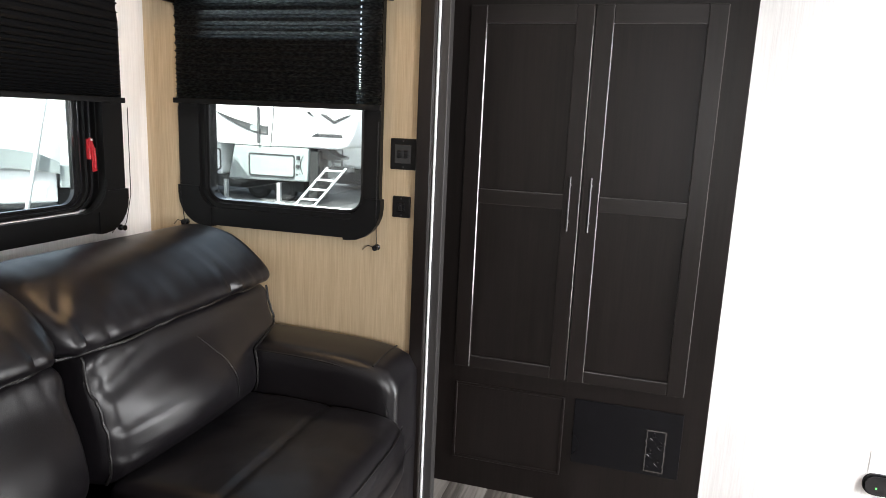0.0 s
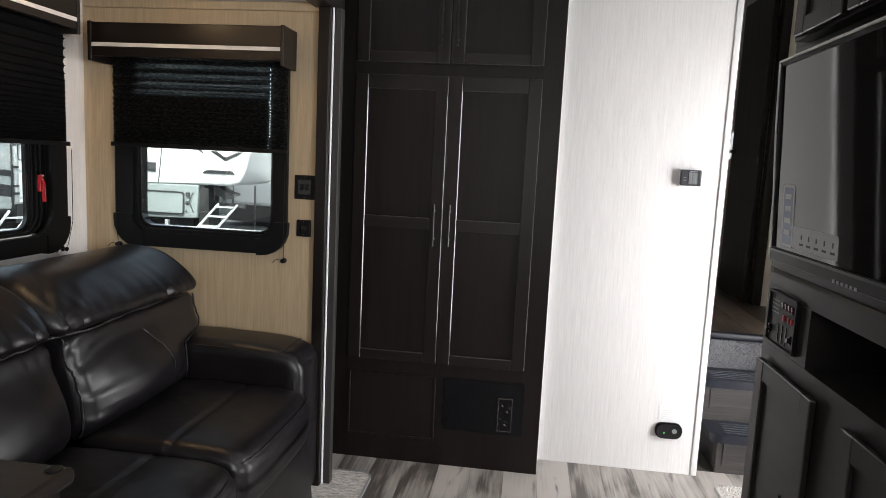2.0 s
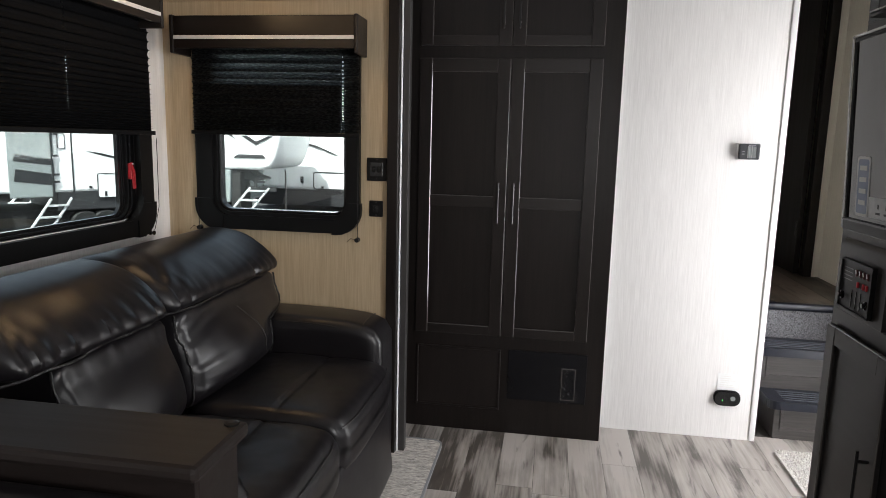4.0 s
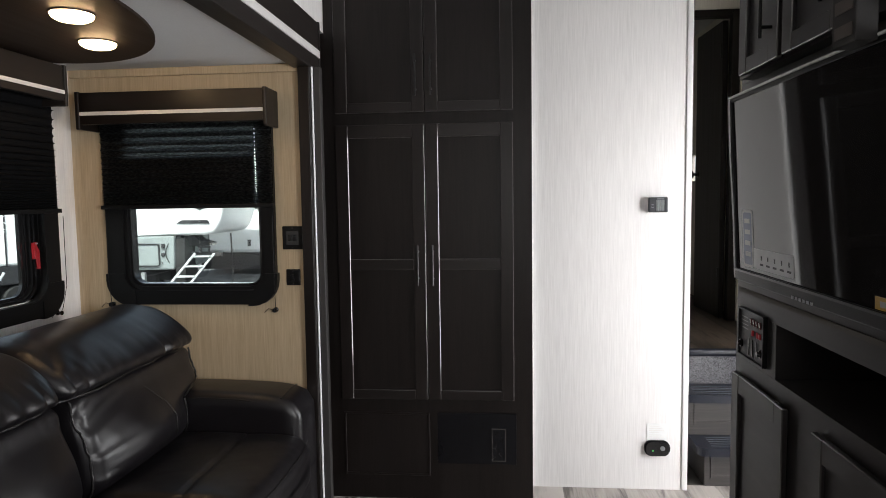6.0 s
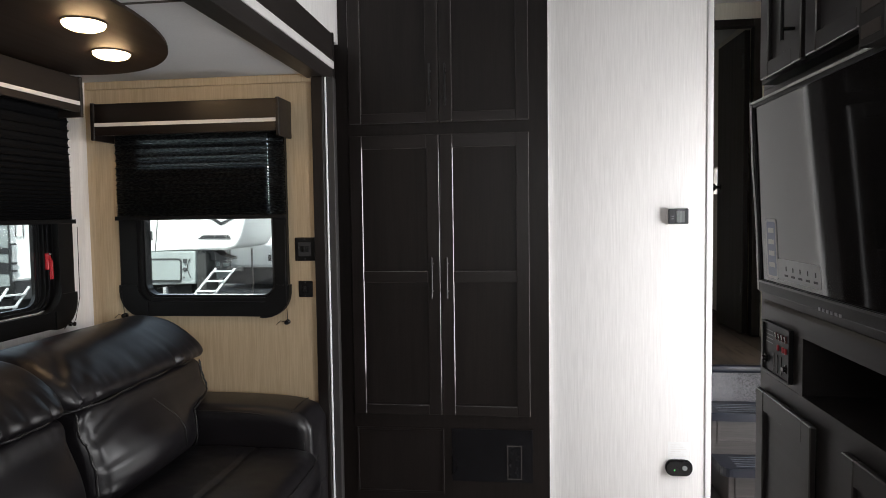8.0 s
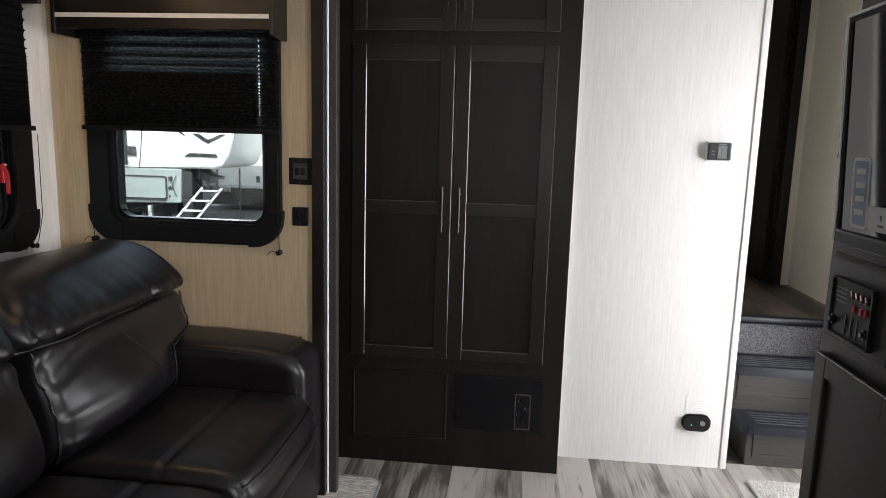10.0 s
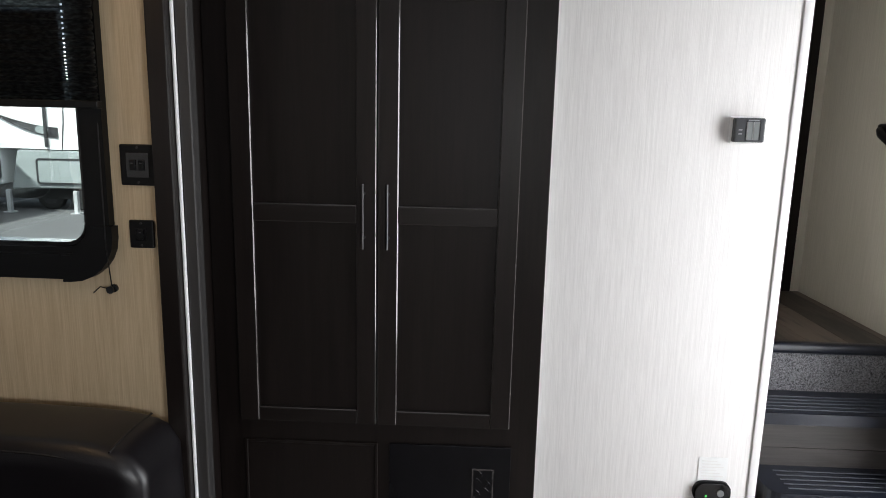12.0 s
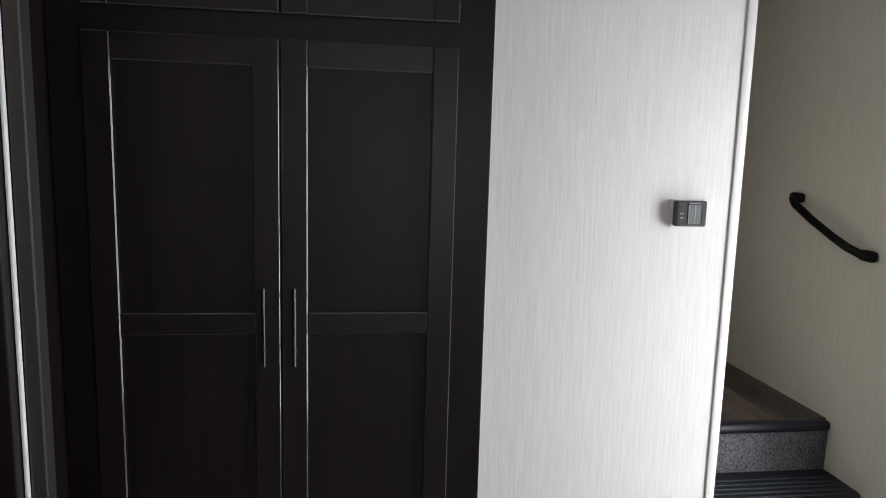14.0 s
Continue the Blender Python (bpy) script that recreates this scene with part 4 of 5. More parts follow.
part("base", boxed(-1.63, -0.46, -0.34, 0.20, 0.0, 0.37, bev=0.004), M_CAP, booth)

# rugs
rug = thing("runner_rug", "grey woven runner with a bound edge along the sofa", "rug", (-0.43, 1.0, 0))
part("weave", plate(bmesh.new(), outline(-0.66, -0.345, -1.2, 2.245, 0.05), 0.001, 0.012, lambda u, v, w: Vector((u, v, w))), M_RUG, rug)
part("binding", ring(bmesh.new(), outline(-0.664, -0.338, -1.206, 2.252, 0.055), outline(-0.655, -0.348, -1.19, 2.240, 0.045), 0.001, 0.013, lambda u, v, w: Vector((u, v, w))), M_INK, rug)
mat_ = thing("door_mat", "pale shaggy mat before the stairs", "mat", (1.5, 2.1, 0))
bm = plate(bmesh.new(), outline(1.235, 1.80, 1.65, 2.49, 0.03), 0.001, 0.014, lambda u, v, w: Vector((u, v, w)))
part("backing", bm, M_SHAG, mat_)
me = bpy.data.meshes.new("pile")
rng = random.Random(4)
vs, fs = [], []
for k in range(9000):
    x, y = rng.uniform(1.245, 1.79), rng.uniform(1.66, 2.482)
    a, b = rng.uniform(0, 6.28), rng.uniform(0.003, 0.012)
    dx, dy = 0.0018 * math.cos(a), 0.0018 * math.sin(a)
    i = len(vs)
    vs += [(x - dx, y - dy, 0.013), (x + dx, y + dy, 0.013), (x - b * dy * 300, y + b * dx * 300, 0.021 + rng.uniform(0, 0.008))]
    fs.append((i, i + 1, i + 2))
me.from_pydata(vs, [], fs)
me.materials.append(M_SHAG)
pile = new("pile", me)
pile.parent, pile.matrix_parent_inverse = mat_, mat_.matrix_basis.inverted()
tagged(pile, "pale cut pile", kind="stuff")

# ---- television wall ----
ent = thing("entertainment_cabinet", "grey-brown entertainment cabinet with an open niche and doors", "cabinet", (1.45, 0.6, 0))
for nm, d in (("base_unit", (1.063, 1.84, 0.40, 1.59, 0.0, 0.937)), ("side_panel", (1.063, 1.84, 1.262, 1.59, 0.937, 1.10)), ("side_panel", (1.063, 1.84, 0.40, 0.47, 0.937, 1.10)), ("niche_back", (1.50, 1.84, 0.47, 1.262, 0.937, 1.10)),
              ("shelf", (1.063, 1.84, 0.40, 1.59, 1.10, 1.20)), ("back_board", (1.15, 1.84, 0.40, 1.59, 1.20, 1.80)), ("top_rail", (1.063, 1.84, 0.40, 1.59, 1.80, 1.837)), ("end_post", (1.063, 1.15, 1.52, 1.59, 1.20, 1.80))):
    part(nm, boxed(*d, bev=0.001), M_GREYWOOD, ent)
# dark strip laid on the shelf's face stands for the slot's shade
part("shadow_slot", slab(bmesh.new(), on_tv, 0.42, 1.555, 1.158, 1.172, 0.0005, 0.003), M_SUB, ent)
shaker_door(ent, on_tv, 1.155, 1.565, 0.06, 0.884, handle=(1.19, 0.40, 0.605), wood=M_GREYWOOD, across=M_GREYWOOD)
shaker_door(ent, on_tv, 0.50, 0.985, 0.66, 0.882, wood=M_GREYWOOD, across=M_GREYWOOD, name="drawer")
shaker_door(ent, on_tv, 0.50, 0.985, 0.06, 0.645, handle=(0.54, 0.36, 0.56), wood=M_GREYWOOD, across=M_GREYWOOD)
bm = bmesh.new()
tube(bm, [on_tv(0.65, 0.77, 0.05), on_tv(0.83, 0.77, 0.05)], 0.006, 8)
for u in (0.68, 0.80):
    tube(bm, [on_tv(u, 0.77, 0.02), on_tv(u, 0.77, 0.05)], 0.005, 8)
part("drawer_handle", bm, M_GUN, ent, "slim dark bar handle", smooth=True)

upper = thing("overhead_cabinet", "grey-brown overhead cabinet with shaker doors above the television", "cabinet", (1.4, 0.6, 1.86))
part("carcass", boxed(1.022, 1.84, 0.40, 1.487, 1.838, 2.765), M_GREYWOOD, upper)
part("filler", boxed(1.063, 1.84, 1.488, 1.59, 1.838, 2.765), M_GREYWOOD, upper)
on_up = lambda u, v, w: Vector((1.022 - w, u, v))
shaker_door(upper, on_up, 1.15, 1.44, 1.843, 2.62, handle=(1.185, 1.90, 2.09), wood=M_GREYWOOD, across=M_GREYWOOD)
shaker_door(upper, on_up, 0.80, 1.12, 1.843, 2.62, handle=(0.84, 1.90, 2.09), wood=M_GREYWOOD, across=M_GREYWOOD)
carton = thing("hanging_tag", "brown printed carton tag hanging by the overhead cabinet", "tag", (0.97, 0.70, 1.86))
part("card", boxed(0.955, 0.998, 0.655, 0.75, 1.775, 1.95, bev=0.003), material("brown card", (0.005, 0.004, 0.0035), 0.7, vary=0.3, scale=80), carton)
for k in range(3):
    part("print_block", boxed(0.953, 0.956, 0.665, 0.735, 1.79 + 0.05 * k, 1.815 + 0.05 * k), material("pale print", (0.03, 0.021, 0.016), 0.6, vary=0.3), carton)
part("card_side", boxed(0.96, 0.995, 0.750, 0.752, 1.79, 1.82), M_SUB, carton)

tv = thing("television", "flat black television with protective film and shop stickers", "television", (1.04, 1.0, 1.2))
part("back_shell", boxed(1.03, 1.10, 0.50, 1.49, 1.23, 1.77, bev=0.01), M_BLACK, tv)
part("bezel", box(box(box(boxed(1.003, 1.032, 0.47, 1.515, 1.775, 1.788, bev=0.002), 1.003, 1.032, 1.502, 1.515, 1.243, 1.775, bev=0.002), 1.003, 1.032, 0.47, 0.483, 1.243, 1.775, bev=0.002), 0.999, 1.032, 0.47, 1.515, 1.205, 1.243, bev=0.004), M_BLACK, tv, "glossy black bezel")
part("screen", boxed(1.008, 1.03, 0.483, 1.502, 1.243, 1.775), M_SCREEN, tv, "dark reflective screen")
bm = tube(bmesh.new(), [(1.001, 0.47, 1.789), (1.000, 1.2, 1.790), (1.001, 1.518, 1.789)], 0.004, 6)
tube(bm, [(1.001, 1.518, 1.79), (0.999, 1.519, 1.6), (1.002, 1.517, 1.4), (1.0, 1.518, 1.21)], 0.003, 6)
part("film_edge", bm, M_FILM, tv, "crinkled clear film edge", smooth=True)
part("lower_lip", boxed(0.997, 1.0, 0.47, 1.512, 1.236, 1.242), M_GUN, tv)
for k in range(6):
    part("control_mark", boxed(0.9965, 0.9985, 0.96 + 0.022 * k, 0.970 + 0.022 * k, 1.208, 1.216), M_INK, tv)
part("blue_sticker", plate(bmesh.new(), outline(1.372, 1.444, 1.262, 1.427, 0.008, 3), 0.0, 0.0015, lambda u, v, w: Vector((1.008 - w, u, v))), M_BLUE, tv, "blue shop sticker")
part("sticker_rim", ring(bmesh.new(), outline(1.366, 1.450, 1.256, 1.433, 0.012, 3), outline(1.374, 1.442, 1.264, 1.425, 0.008, 3), 0.0, 0.0018, lambda u, v, w: Vector((1.008 - w, u, v))), M_PALE, tv)
part("pale_sticker", plate(bmesh.new(), outline(1.085, 1.368, 1.258, 1.318, 0.008, 3), 0.0, 0.0012, lambda u, v, w: Vector((1.008 - w, u, v))), M_PALE, tv, "pale feature sticker")
for k in range(5):
    part("print_mark", boxed(1.0060, 1.0068, 1.100 + 0.048 * k, 1.124 + 0.048 * k, 1.270, 1.276), M_DARKINK, tv)
    part("print_icon", boxed(1.0060, 1.0068, 1.109 + 0.048 * k, 1.115 + 0.048 * k, 1.286, 1.299), M_DARKINK, tv)
for k in range(4):
    part("print_bar", boxed(1.0055, 1.0065, 1.386, 1.430, 1.290 + 0.034 * k, 1.304 + 0.034 * k), M_PALE, tv)
part("energy_sticker", boxed(1.0065, 1.008, 0.56, 0.70, 1.245, 1.272), M_YELLOW, tv, "yellow energy sticker")
for k in range(3):
    part("print_bar", boxed(1.0055, 1.0065, 0.60 + 0.03 * k, 0.62 + 0.03 * k, 1.252, 1.264), M_INK, tv)

# the set hangs with its foot tipped back towards the board
tv.rotation_euler.y = radians(-3.1)
tv.location.x += 0.030

ctl = thing("control_panel", "black monitor panel with red rocker switches on the cabinet", "control panel", (1.063, 1.43, 1.03))
part("plate", slab(bmesh.new(), on_tv, 1.325, 1.54, 0.952, 1.110, 0.0, 0.008, bev=0.003), M_BLACK, ctl)
part("rim", ring(bmesh.new(), outline(1.325, 1.54, 0.952, 1.110, 0.006, 2), outline(1.332, 1.533, 0.957, 1.105, 0.004, 2), 0.0, 0.014, on_tv), M_BLACK, ctl)
for k in range(4):
    part("rocker", slab(bmesh.new(), on_tv, 1.352 + 0.024 * k, 1.363 + 0.024 * k, 1.066, 1.088, 0.008, 0.013, bev=0.002), M_DULLRED, ctl, "small red rocker")
    part("tip", plate(bmesh.new(), [(1.353 + 0.024 * k, 1.074), (1.356 + 0.024 * k, 1.074), (1.362 + 0.024 * k, 1.086), (1.359 + 0.024 * k, 1.086)], 0.013, 0.0145, on_tv), M_PAPER, ctl)
for u in (1.352, 1.374, 1.410):
    part("lit_rocker", slab(bmesh.new(), on_tv, u, u + 0.011, 1.034, 1.052, 0.008, 0.013, bev=0.002), M_REDLED, ctl, "red lit rocker")
for k in range(3):
    part("slot", slab(bmesh.new(), on_tv, 1.39 + 0.03 * k, 1.393 + 0.03 * k, 0.965, 1.02, 0.008, 0.010), M_GLOSS, ctl)
for u in (1.350, 1.515):
    part("knob", lathe(bmesh.new(), [(0.013, 0.0), (0.013, -0.005), (0.008, -0.007), (0.007, -0.014)], on_tv(u, 0.992, 0.008), 14, axis=0), M_GLOSS, ctl, smooth=True)
for k in range(4):
    part("print_bar", slab(bmesh.new(), on_tv, 1.46, 1.52, 1.045 + 0.012 * k, 1.048 + 0.012 * k, 0.008, 0.0086), M_GRAPHITE, ctl)

# ---- stair wall ----
rail = thing("grab_handle", "black curved grab handle on the stair wall", "handrail", (1.845, 3.03, 1.35))
pts = [(1.838, 3.27, 1.445), (1.815, 3.262, 1.440), (1.795, 3.22, 1.424), (1.790, 3.10, 1.370), (1.790, 2.98, 1.320), (1.797, 2.92, 1.294), (1.820, 2.87, 1.272), (1.840, 2.84, 1.268)]
part("bar", tube(bmesh.new(), pts, 0.015, 10), M_BLACK, rail, smooth=True)
for y, z in ((3.262, 1.447), (2.86, 1.272)):
    part("foot", rounded(bmesh.new(), (1.832, y, z), (0.026, 0.075, 0.04), 0.012, (4, 4, 4)), M_BLACK, rail, smooth=True)
ext = thing("fire_extinguisher", "white fire extinguisher with black strap on the stair wall", "fire extinguisher", (1.785, 2.436, 0.3))
part("cylinder", lathe(bmesh.new(), [(0.02, 0.295), (0.048, 0.30), (0.052, 0.315), (0.052, 0.60), (0.047, 0.63), (0.030, 0.652), (0.017, 0.66)], (1.785, 2.436, 0), 28), M_WHITE, ext, "white painted cylinder", smooth=True)
part("neck", lathe(bmesh.new(), [(0.017, 0.655), (0.017, 0.675), (0.022, 0.68), (0.022, 0.70)], (1.785, 2.436, 0), 16), M_STEEL, ext, smooth=True)
part("gauge", lathe(bmesh.new(), [(0.018, 0.0), (0.018, 0.014), (0.012, 0.016)], (1.762, 2.466, 0.700), 16, axis=1), M_STEEL, ext, smooth=True)
part("lever", box(boxed(1.775, 1.795, 2.356, 2.456, 0.702, 0.712, bev=0.003), 1.775, 1.795, 2.366, 2.446, 0.722, 0.730, bev=0.003), M_STEEL, ext)
part("nozzle", tube(bmesh.new(), [(1.758, 2.451, 0.69), (1.738, 2.456, 0.66), (1.732, 2.456, 0.61)], 0.008, 8), M_BLACK, ext, smooth=True)
part("strap", lathe(bmesh.new(), [(0.0525, 0.548), (0.0545, 0.550), (0.0545, 0.566), (0.0525, 0.568)], (1.785, 2.436, 0), 28), M_BLACK, ext)
part("bracket", boxed(1.832, 1.845, 2.406, 2.466, 0.28, 0.62), M_BLACK, ext)
bm = bmesh.new()
for a0, a1, z0, z1 in ((150, 178, 0.44, 0.545),):
    n = 6
    for k in range(n):
        q = [radians(a0 + (a1 - a0) * (k + d) / n) for d in (0, 1)]
        bm.faces.new([bm.verts.new((1.785 + 0.0527 * math.cos(a), 2.436 + 0.0527 * math.sin(a), z)) for a, z in ((q[0], z0), (q[1], z0), (q[1], z1), (q[0], z1))])
part("red_label", bm, M_RED, ext)
bm = bmesh.new()
for r_ in range(7):
    for k in range(5):
        q = [radians(185 + 10 * (k + d)) for d in (0, 1)]
        z0 = 0.40 + 0.018 * r_
        bm.faces.new([bm.verts.new((1.785 + 0.0527 * math.cos(a), 2.436 + 0.0527 * math.sin(a), z)) for a, z in ((q[0], z0), (q[1], z0), (q[1], z0 + 0.007), (q[0], z0 + 0.007))])
part("print_bars", bm, M_INK, ext)

# ---- outside: the lot with parked trailers ----
structure("ground", boxed(-150, 150, -150, 150, -1.3, -1.1), M_ASPHALT, "grey asphalt lot in the sun", "ground")


def wheel_at(parent, x, y, z, r=0.36):
    w = part("wheel", lathe(bmesh.new(), [(0.1, 0.0), (r - 0.05, -0.01), (r, 0.03), (r, 0.2), (r - 0.05, 0.24), (0.1, 0.23)], (x, y, z), 24, axis=1), M_TYRE, parent, smooth=True)
    part("rim", lathe(bmesh.new(), [(r * 0.6, -0.012), (r * 0.55, 0.02), (0.06, 0.0), (0.05, -0.03)], (x, y, z), 20, axis=1), M_DECAL, w, smooth=True)


def hatch(parent, x0, x1, z0, z1, y, face):
    h = part("hatch", ring(bmesh.new(), outline(x0, x1, z0, z1, 0.09), outline(x0 + 0.04, x1 - 0.04, z0 + 0.04, z1 - 0.04, 0.06), y - 0.03, y, lambda u, v, w: Vector((u, w, v))), M_DECAL, parent, "dark-edged compartment hatch")
    part("hatch_panel", plate(bmesh.new(), outline(x0 + 0.045, x1 - 0.045, z0 + 0.045, z1 - 0.045, 0.06), y - 0.015, y, lambda u, v, w: Vector((u, w, v))), face, h)


def entry_steps(label, x0, x1, ytop, ybot, ztop, n=4, shift=-0.55):
    s = thing("entry_steps", label, "steps", ((x0 + x1) / 2, ybot, -1.1))
    for x in (x0, x1):
        part("side_rail", tube(bmesh.new(), [(x, ytop, ztop), (x + shift, ybot, -1.06)], 0.035, 6), M_ALU, s)
        part("foot", boxed(x + shift - 0.03, x + shift + 0.03, ybot - 0.03, ybot + 0.03, -1.1, -1.0), M_ALU, s)
    for k in range(n):
        f = (k + 0.3) / n
        part("tread", boxed(x0 + shift * f, x1 + shift * f, ytop + (ybot - ytop) * f - 0.12, ytop + (ybot - ytop) * f + 0.10, ztop + (-1.06 - ztop) * f - 0.02, ztop + (-1.06 - ztop) * f + 0.02, bev=0.008), M_ALU, s)
    return s


def on_lot(u, v, w):
    """Upright in the lot: u is x, v is z, w is y."""
    return Vector((u, w, v))


tr = thing("fifth_wheel_trailer", "white fifth-wheel trailer with a raised nose, parked on asphalt", "trailer", (-12, 18, -1.1))
bm = plate(bmesh.new(), [(-20, 0.55), (-10.2, 0.50), (-8.1, 0.50), (-7.78, 0.58), (-7.62, 0.85), (-7.42, 1.5), (-7.5, 2.6), (-8.0, 3.2), (-20, 3.4)], 17.15, 19.6, on_lot)
bmesh.ops.bevel(bm, geom=list(bm.edges), offset=0.10, segments=3, affect="EDGES", profile=0.5)
part("nose", bm, M_GEL, tr, "white moulded nose", smooth=True)
part("nose_seam", tube(bmesh.new(), [(-10.18, 17.14, 0.5), (-10.10, 17.14, 1.2), (-10.02, 17.14, 2.4)], 0.014, 5), M_DECAL, tr)
bm = plate(bmesh.new(), [(-11.61, -0.52), (-9.02, -0.46), (-8.98, 0.49), (-11.39, 0.49)], 17.16, 19.4, on_lot)
bmesh.ops.bevel(bm, geom=list(bm.edges), offset=0.04, segments=2, affect="EDGES", profile=0.5)
part("basement", bm, M_GREYGEL, tr, "pale grey basement compartment")
part("basement_rear", boxed(-20, -11.9, 17.25, 19.4, -0.42, 0.7, bev=0.05), M_GEL, tr)
part("chassis", boxed(-20, -9.3, 17.5, 19.2, -0.80, -0.40), M_TYRE, tr)
part("vent", plate(bmesh.new(), [(-8.88, 0.83), (-7.90, 0.83), (-7.97, 0.93), (-8.72, 0.93)], 17.12, 17.16, on_lot), M_DECAL, tr, "dark air vent")
part("chevron", plate(bmesh.new(), [(-8.62, 1.46), (-8.18, 1.20), (-7.66, 1.46), (-7.80, 1.46), (-8.18, 1.30), (-8.44, 1.46)], 17.12, 17.16, on_lot), M_DECAL, tr, "charcoal chevron decal")
part("chevron", plate(bmesh.new(), [(-9.05, 1.50), (-8.78, 1.36), (-8.95, 1.52)], 17.12, 17.16, on_lot), M_DECAL, tr)
hatch(tr, -10.90, -9.40, -0.38, 0.28, 17.15, M_GREYGEL)
hatch(tr, -12.50, -11.90, -0.30, 0.35, 17.24, M_GEL)
part("hatch_latch", boxed(-13.2, -13.1, 17.18, 17.24, -0.36, -0.2), M_DECAL, tr)
part("socket", boxed(-9.34, -9.24, 17.10, 17.16, 0.15, 0.27, bev=0.01), M_DECAL, tr)
part("filler_cap", lathe(bmesh.new(), [(0.06, 0.0), (0.06, -0.03), (0.03, -0.04)], (-9.31, 17.16, -0.04), 14, axis=1), M_DECAL, tr)
part("filler_cap", lathe(bmesh.new(), [(0.025, 0.0), (0.025, -0.03)], (-9.34, 17.16, -0.27), 10, axis=1), M_DECAL, tr)
part("cable", tube(bmesh.new(), [(-9.12 - 0.10 * math.sin(math.pi * k / 8), 17.12, 0.28 - 0.55 * k / 8) for k in range(9)], 0.012, 5), M_TYRE, tr)
part("decal", plate(bmesh.new(), [(-11.95 + 1.7 * k / 10, 1.42 - 0.36 * math.sin(k / 10 * 1.5)) for k in range(11)] + [(-10.25 - 1.7 * k / 10, 0.80 + 0.60 * (k / 10) ** 1.6) for k in range(11)], 17.11, 17.15, on_lot), M_DECAL, tr, "charcoal sweep decal")
part("decal_core", plate(bmesh.new(), [(-10.65 + 0.17 * math.cos(2 * math.pi * k / 16), 1.0 + 0.10 * math.sin(2 * math.pi * k / 16)) for k in range(16)], 17.09, 17.11, on_lot), M_GREYGEL, tr)
part("downpipe", boxed(-10.58, -10.50, 17.06, 17.11, 0.56, 1.6, bev=0.01), M_DECAL, tr)
part("pin_box", boxed(-9.15, -8.85, 17.3, 18.3, 0.20, 0.50, bev=0.03), M_TYRE, tr)
part("landing_gear", boxed(-9.02, -8.72, 17.25, 17.9, -0.98, 0.42, bev=0.03), M_TYRE, tr, "black landing gear housing")
bm = plate(bmesh.new(), [(-8.85, 0.24), (-8.45, 0.16), (-8.12, 0.20), (-8.12, 0.26), (-8.40, 0.34), (-8.55, 0.46), (-8.85, 0.50)], 17.5, 18.0, on_lot)
box(bm, -8.42, -8.08, 17.45, 17.52, 0.12, 0.17)
box(bm, -8.40, -8.34, 17.45, 17.52, -0.02, 0.14)
part("pin_arm", bm, M_DECAL, tr, "dark hitch arm with prongs")
part("crossbar", boxed(-8.72, -7.80, 17.6, 17.7, -0.14, 0.0, bev=0.01), M_DECAL, tr)
part("prop", boxed(-7.78, -7.74, 18.2, 18.24, -1.1, 0.50), M_DECAL, tr)
for x in (-11.55, -9.80):
    part("landing_leg", box(boxed(x - 0.05, x + 0.05, 16.9, 17.0, -1.1, -0.52), x - 0.12, x + 0.12, 16.85, 17.05, -1.1, -1.07), M_ALU, tr)
wheel_at(tr, -9.95, 17.5, -0.74)
wheel_at(tr, -10.9, 17.6, -0.74)
wheel_at(tr, -14.6, 17.2, -0.74)
wheel_at(tr, -15.5, 17.2, -0.74)
entry_steps("folded-out aluminium entry steps on the asphalt", -8.50, -7.93, 17.4, 16.5, -0.03)
entry_steps("folded-out aluminium entry steps on the asphalt", -14.9, -14.3, 16.6, 15.7, -0.02)
tr2 = thing("travel_trailer", "white travel trailer with outlined hatches, parked behind", "trailer", (-4, 23, -1.1))
part("body", boxed(-10.5, 2.5, 21.5, 24, -0.36, 3.2, bev=0.12), M_GEL, tr2, "white ribbed body")
part("skirt", boxed(-10.3, 2.3, 21.6, 23.8, -0.92, -0.35), M_DECAL, tr2, "dark lower skirt")
hatch(tr2, -8.1, -6.55, -0.34, 0.28, 21.51, M_GEL)
hatch(tr2, -4.9, -3.4, -0.30, 0.30, 21.51, M_GEL)
for x in (-7.75, -6.85):
    part("hatch_latch", boxed(x - 0.04, x + 0.04, 21.42, 21.48, -0.36, -0.2), M_DECAL, tr2)
part("socket", boxed(-8.55, -8.45, 21.44, 21.5, -0.12, 0.10), M_DECAL, tr2)
part("downpipe", boxed(-10.0, -9.94, 21.44, 21.5, -0.34, 1.3), M_DECAL, tr2)
part("decal", plate(bmesh.new(), [(-9.4, 1.42), (-8.0, 1.12), (-7.2, 0.86), (-8.0, 1.20)], 21.46, 21.5, lambda u, v, w: Vector((u, w, v))), M_DECAL, tr2)
for x in (-2.6, -1.7):
    wheel_at(tr2, x, 21.6, -0.75)
def on_flank(u, v, w):
    """Along the side trailer's flank: u is y, v is z, w stands out from it."""
    return Vector((-13.0 + w, u, v))


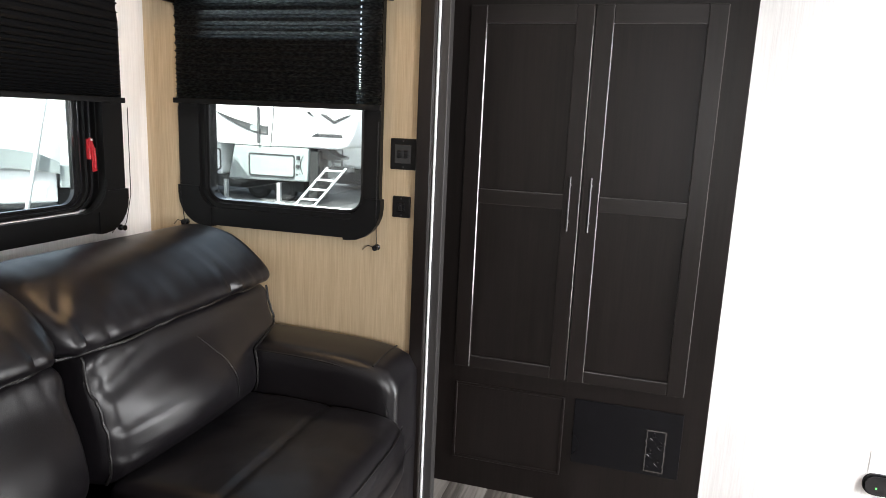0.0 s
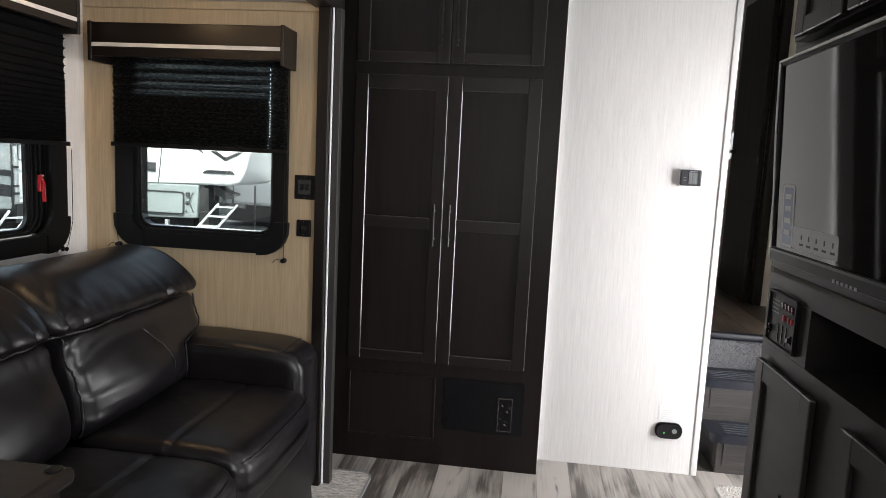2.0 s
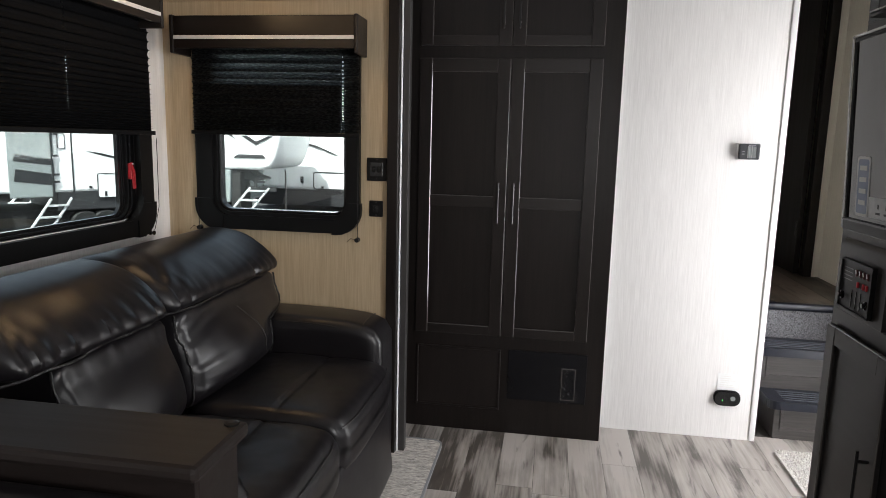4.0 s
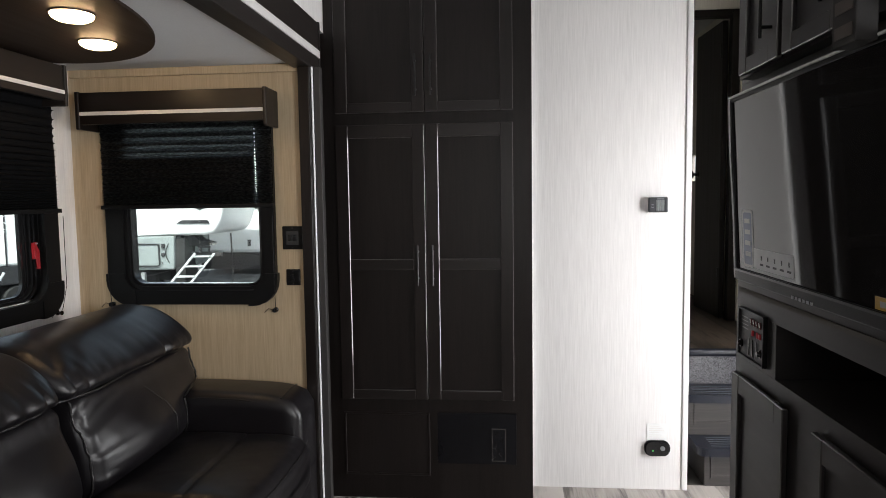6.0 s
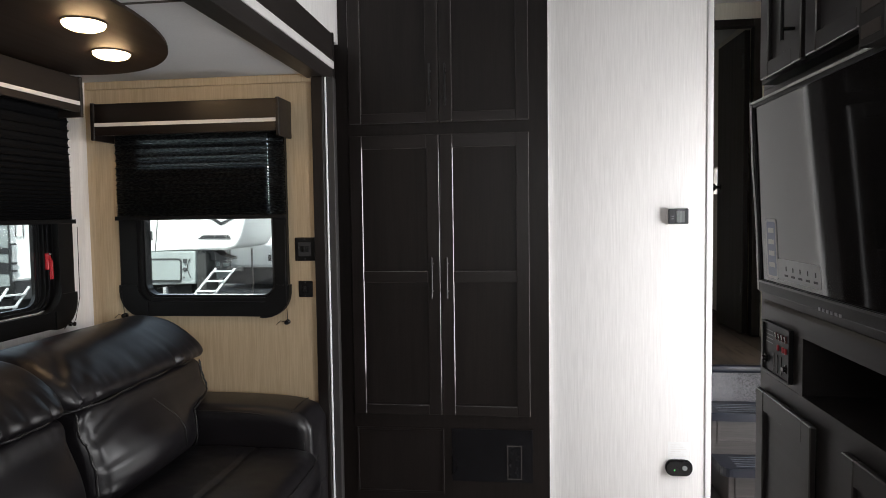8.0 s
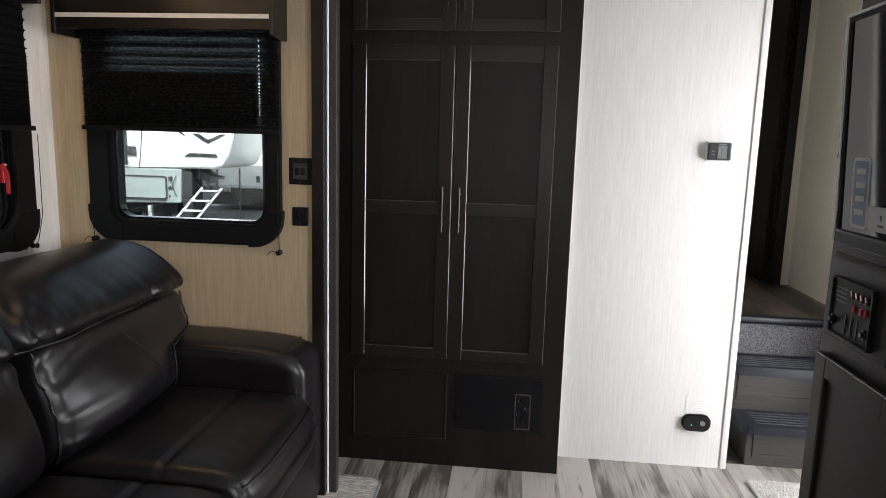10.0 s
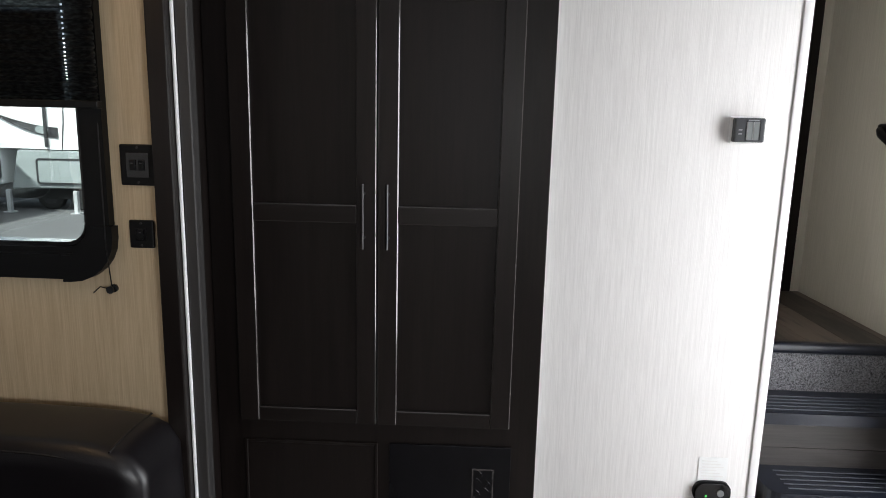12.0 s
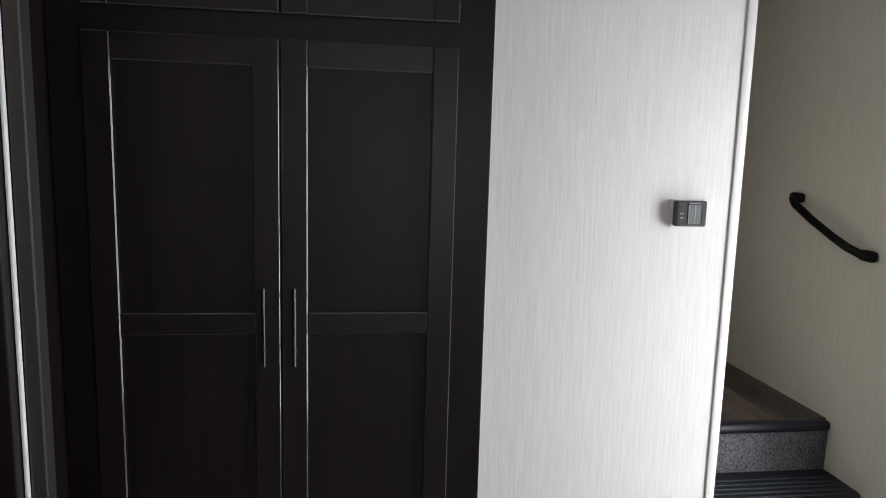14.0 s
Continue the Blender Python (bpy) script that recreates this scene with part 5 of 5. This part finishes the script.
tr3 = thing("side_trailer", "white trailer with grey belt moulding, dark stripes and awning pole", "trailer", (-13.2, 11, -1.1))
part("body", boxed(-15.5, -13.0, 1, 15.42, 0.02, 3.0, bev=0.06), M_GEL, tr3)
part("lower_band", slab(bmesh.new(), on_flank, 13.9, 15.42, -0.42, 0.02, -2.3, -0.02, bev=0.02), M_DECAL, tr3, "charcoal lower band")
part("skirt", slab(bmesh.new(), on_flank, 1.2, 12.15, -0.75, 0.02, -2.3, 0.0, bev=0.05), M_GEL, tr3)
part("arch", plate(bmesh.new(), [(9.6, 0.30), (10.4, 0.44), (11.2, 0.46), (11.8, 0.36), (12.20, 0.16), (12.20, -0.10), (11.8, -0.02), (11.2, 0.04), (10.4, 0.02), (9.6, -0.1)], 0.0, 0.12, on_flank), M_GREYGEL, tr3, "pale grey belt moulding")
part("step_box", slab(bmesh.new(), on_flank, 12.20, 12.62, -0.42, 0.10, -0.4, 0.05, bev=0.02), M_GREYGEL, tr3)
part("underframe", slab(bmesh.new(), on_flank, 12.2, 15.3, -0.85, -0.40, -2.1, -0.25), M_TYRE, tr3)
panel3 = part("side_panel", slab(bmesh.new(), on_flank, 12.92, 13.80, -0.08, 1.75, 0.0, 0.04, bev=0.02), M_GREYGEL, tr3, "pale grey door panel with two charcoal stripes")
for z0, z1 in ((0.70, 0.86), (0.24, 0.52)):
    part("stripe", plate(bmesh.new(), [(13.02, z0 + 0.06), (13.79, z0 - 0.04), (13.79, z1 - 0.06), (13.06, z1 + 0.06)], 0.04, 0.046, on_flank), M_DECAL, panel3)
part("post", slab(bmesh.new(), on_flank, 13.80, 13.84, 0.0, 1.8, 0.0, 0.05), M_DECAL, tr3)
strip = part("hinge_strip", slab(bmesh.new(), on_flank, 13.86, 13.93, 0.10, 1.6, 0.0, 0.03, bev=0.005), M_ALU, tr3)
for z in (0.25, 0.42, 0.86, 1.36):
    part("hinge", slab(bmesh.new(), on_flank, 13.84, 13.96, z, z + 0.05, 0.03, 0.05, bev=0.005), M_DECAL, strip)
part("side_window", ring(bmesh.new(), outline(13.95, 14.12, 1.04, 1.40, 0.04), outline(13.965, 14.105, 1.055, 1.385, 0.03), 0.0, 0.02, on_flank), M_DECAL, tr3)
part("corner_strip", slab(bmesh.new(), on_flank, 14.24, 14.27, 0.02, 2.8, 0.0, 0.02), M_DECAL, tr3)
hatch3 = part("hatch", ring(bmesh.new(), outline(14.79, 15.36, -0.14, 0.46, 0.06), outline(14.805, 15.345, -0.125, 0.445, 0.05), 0.0, 0.02, on_flank), M_DECAL, tr3, "thinly outlined hatch")
part("hatch_panel", plate(bmesh.new(), outline(14.805, 15.345, -0.125, 0.445, 0.05), -0.01, 0.01, on_flank), M_GEL, hatch3)
part("hatch_latch", slab(bmesh.new(), on_flank, 14.95, 15.0, -0.10, 0.02, 0.01, 0.03), M_DECAL, hatch3)
part("socket", slab(bmesh.new(), on_flank, 14.60, 14.66, 0.10, 0.16, 0.0, 0.03), M_DECAL, tr3)
part("decal", plate(bmesh.new(), [(14.54, 1.0), (14.95, 0.94), (15.36, 0.83), (15.36, 0.78), (14.95, 0.88)], 0.0, 0.008, on_flank), M_DECAL, tr3)
for y in (14.49, 14.98):
    wheel3 = part("wheel", lathe(bmesh.new(), [(0.1, 0.0), (0.29, 0.01), (0.33, -0.02), (0.33, -0.2), (0.1, -0.23)], (-13.05, y, -0.77), 24, axis=0), M_TYRE, tr3, smooth=True)
    part("rim", lathe(bmesh.new(), [(0.19, 0.012), (0.16, -0.02), (0.05, 0.0)], (-13.045, y, -0.77), 18, axis=0), M_DECAL, wheel3, smooth=True)
part("awning_pole", tube(bmesh.new(), [on_flank(11.45, -1.1, 0.25), on_flank(12.08, 1.9, 0.2)], 0.05, 8), M_ALU, tr3)
tr3.rotation_euler.z = radians(-35)
ramp_steps = thing("entry_steps", "white step rail leaning beside the side trailer", "steps", (-11.2, 13.2, -1.1))
part("side_rail", tube(bmesh.new(), [on_flank(14.02, -0.07, 0.6), on_flank(13.2, -1.08, 1.0)], 0.03, 6), M_ALU, ramp_steps)
part("side_rail", tube(bmesh.new(), [on_flank(13.6, -0.07, 0.6), on_flank(12.78, -1.08, 1.0)], 0.03, 6), M_ALU, ramp_steps)
for k in range(4):
    f = (k + 0.5) / 4
    part("tread", box(bmesh.new(), -12.5 + 0.4 * f, -12.3 + 0.4 * f, 13.6 - 0.82 * f, 14.02 - 0.82 * f, -0.11 - 1.0 * f, -0.08 - 1.0 * f), M_ALU, ramp_steps)
turn3 = pose(-13.2, 11, 0, 0, 0, -35) @ pose(13.2, -11, 0)
ramp_steps.matrix_world = turn3 @ pose(-11.2, 13.2, -1.1)

# ---- floor planks ----
floor = tagged(new("floor"), "grey weathered vinyl plank floor", "floor", kind="structure")
rng = random.Random(11)
W, L, G = 0.155, 1.22, 0.0012
plank_me = mesh_of("plank", boxed(0, W - G, 0, L - G, -0.004, 0.0, bev=0.0006, seg=1), M_FLOOR)


def lay(parent, mesh, x0, x1, y0, y1, z, mat):
    x, col = x0, 0
    while x < x1 - 0.01:
        y = y0 - rng.uniform(0.1, L - 0.1)
        while y < y1:
            a, b, c, d = max(x, x0), min(x + W, x1), max(y, y0), min(y + L, y1)
            if d - c > 0.02:
                whole = b - a > W - 0.001 and d - c > L - 0.001
                me = mesh if whole else mesh_of("plank", boxed(0, b - a - G, 0, d - c - G, -0.004, 0.0, bev=0.0006, seg=1), mat)
                ob = new("plank", me)
                ob.location, ob.parent = (a, c, z), parent
            y += L
        x += W


lay(floor, plank_me, -0.52, 1.845, -2.4, 2.66, 0.0, M_FLOOR)
lay(floor, plank_me, -0.60, -0.52, 2.12, 2.66, 0.0, M_FLOOR)
up = tagged(new("floor_landing"), "brown plank floor at the head of the stairs", "floor", kind="structure")
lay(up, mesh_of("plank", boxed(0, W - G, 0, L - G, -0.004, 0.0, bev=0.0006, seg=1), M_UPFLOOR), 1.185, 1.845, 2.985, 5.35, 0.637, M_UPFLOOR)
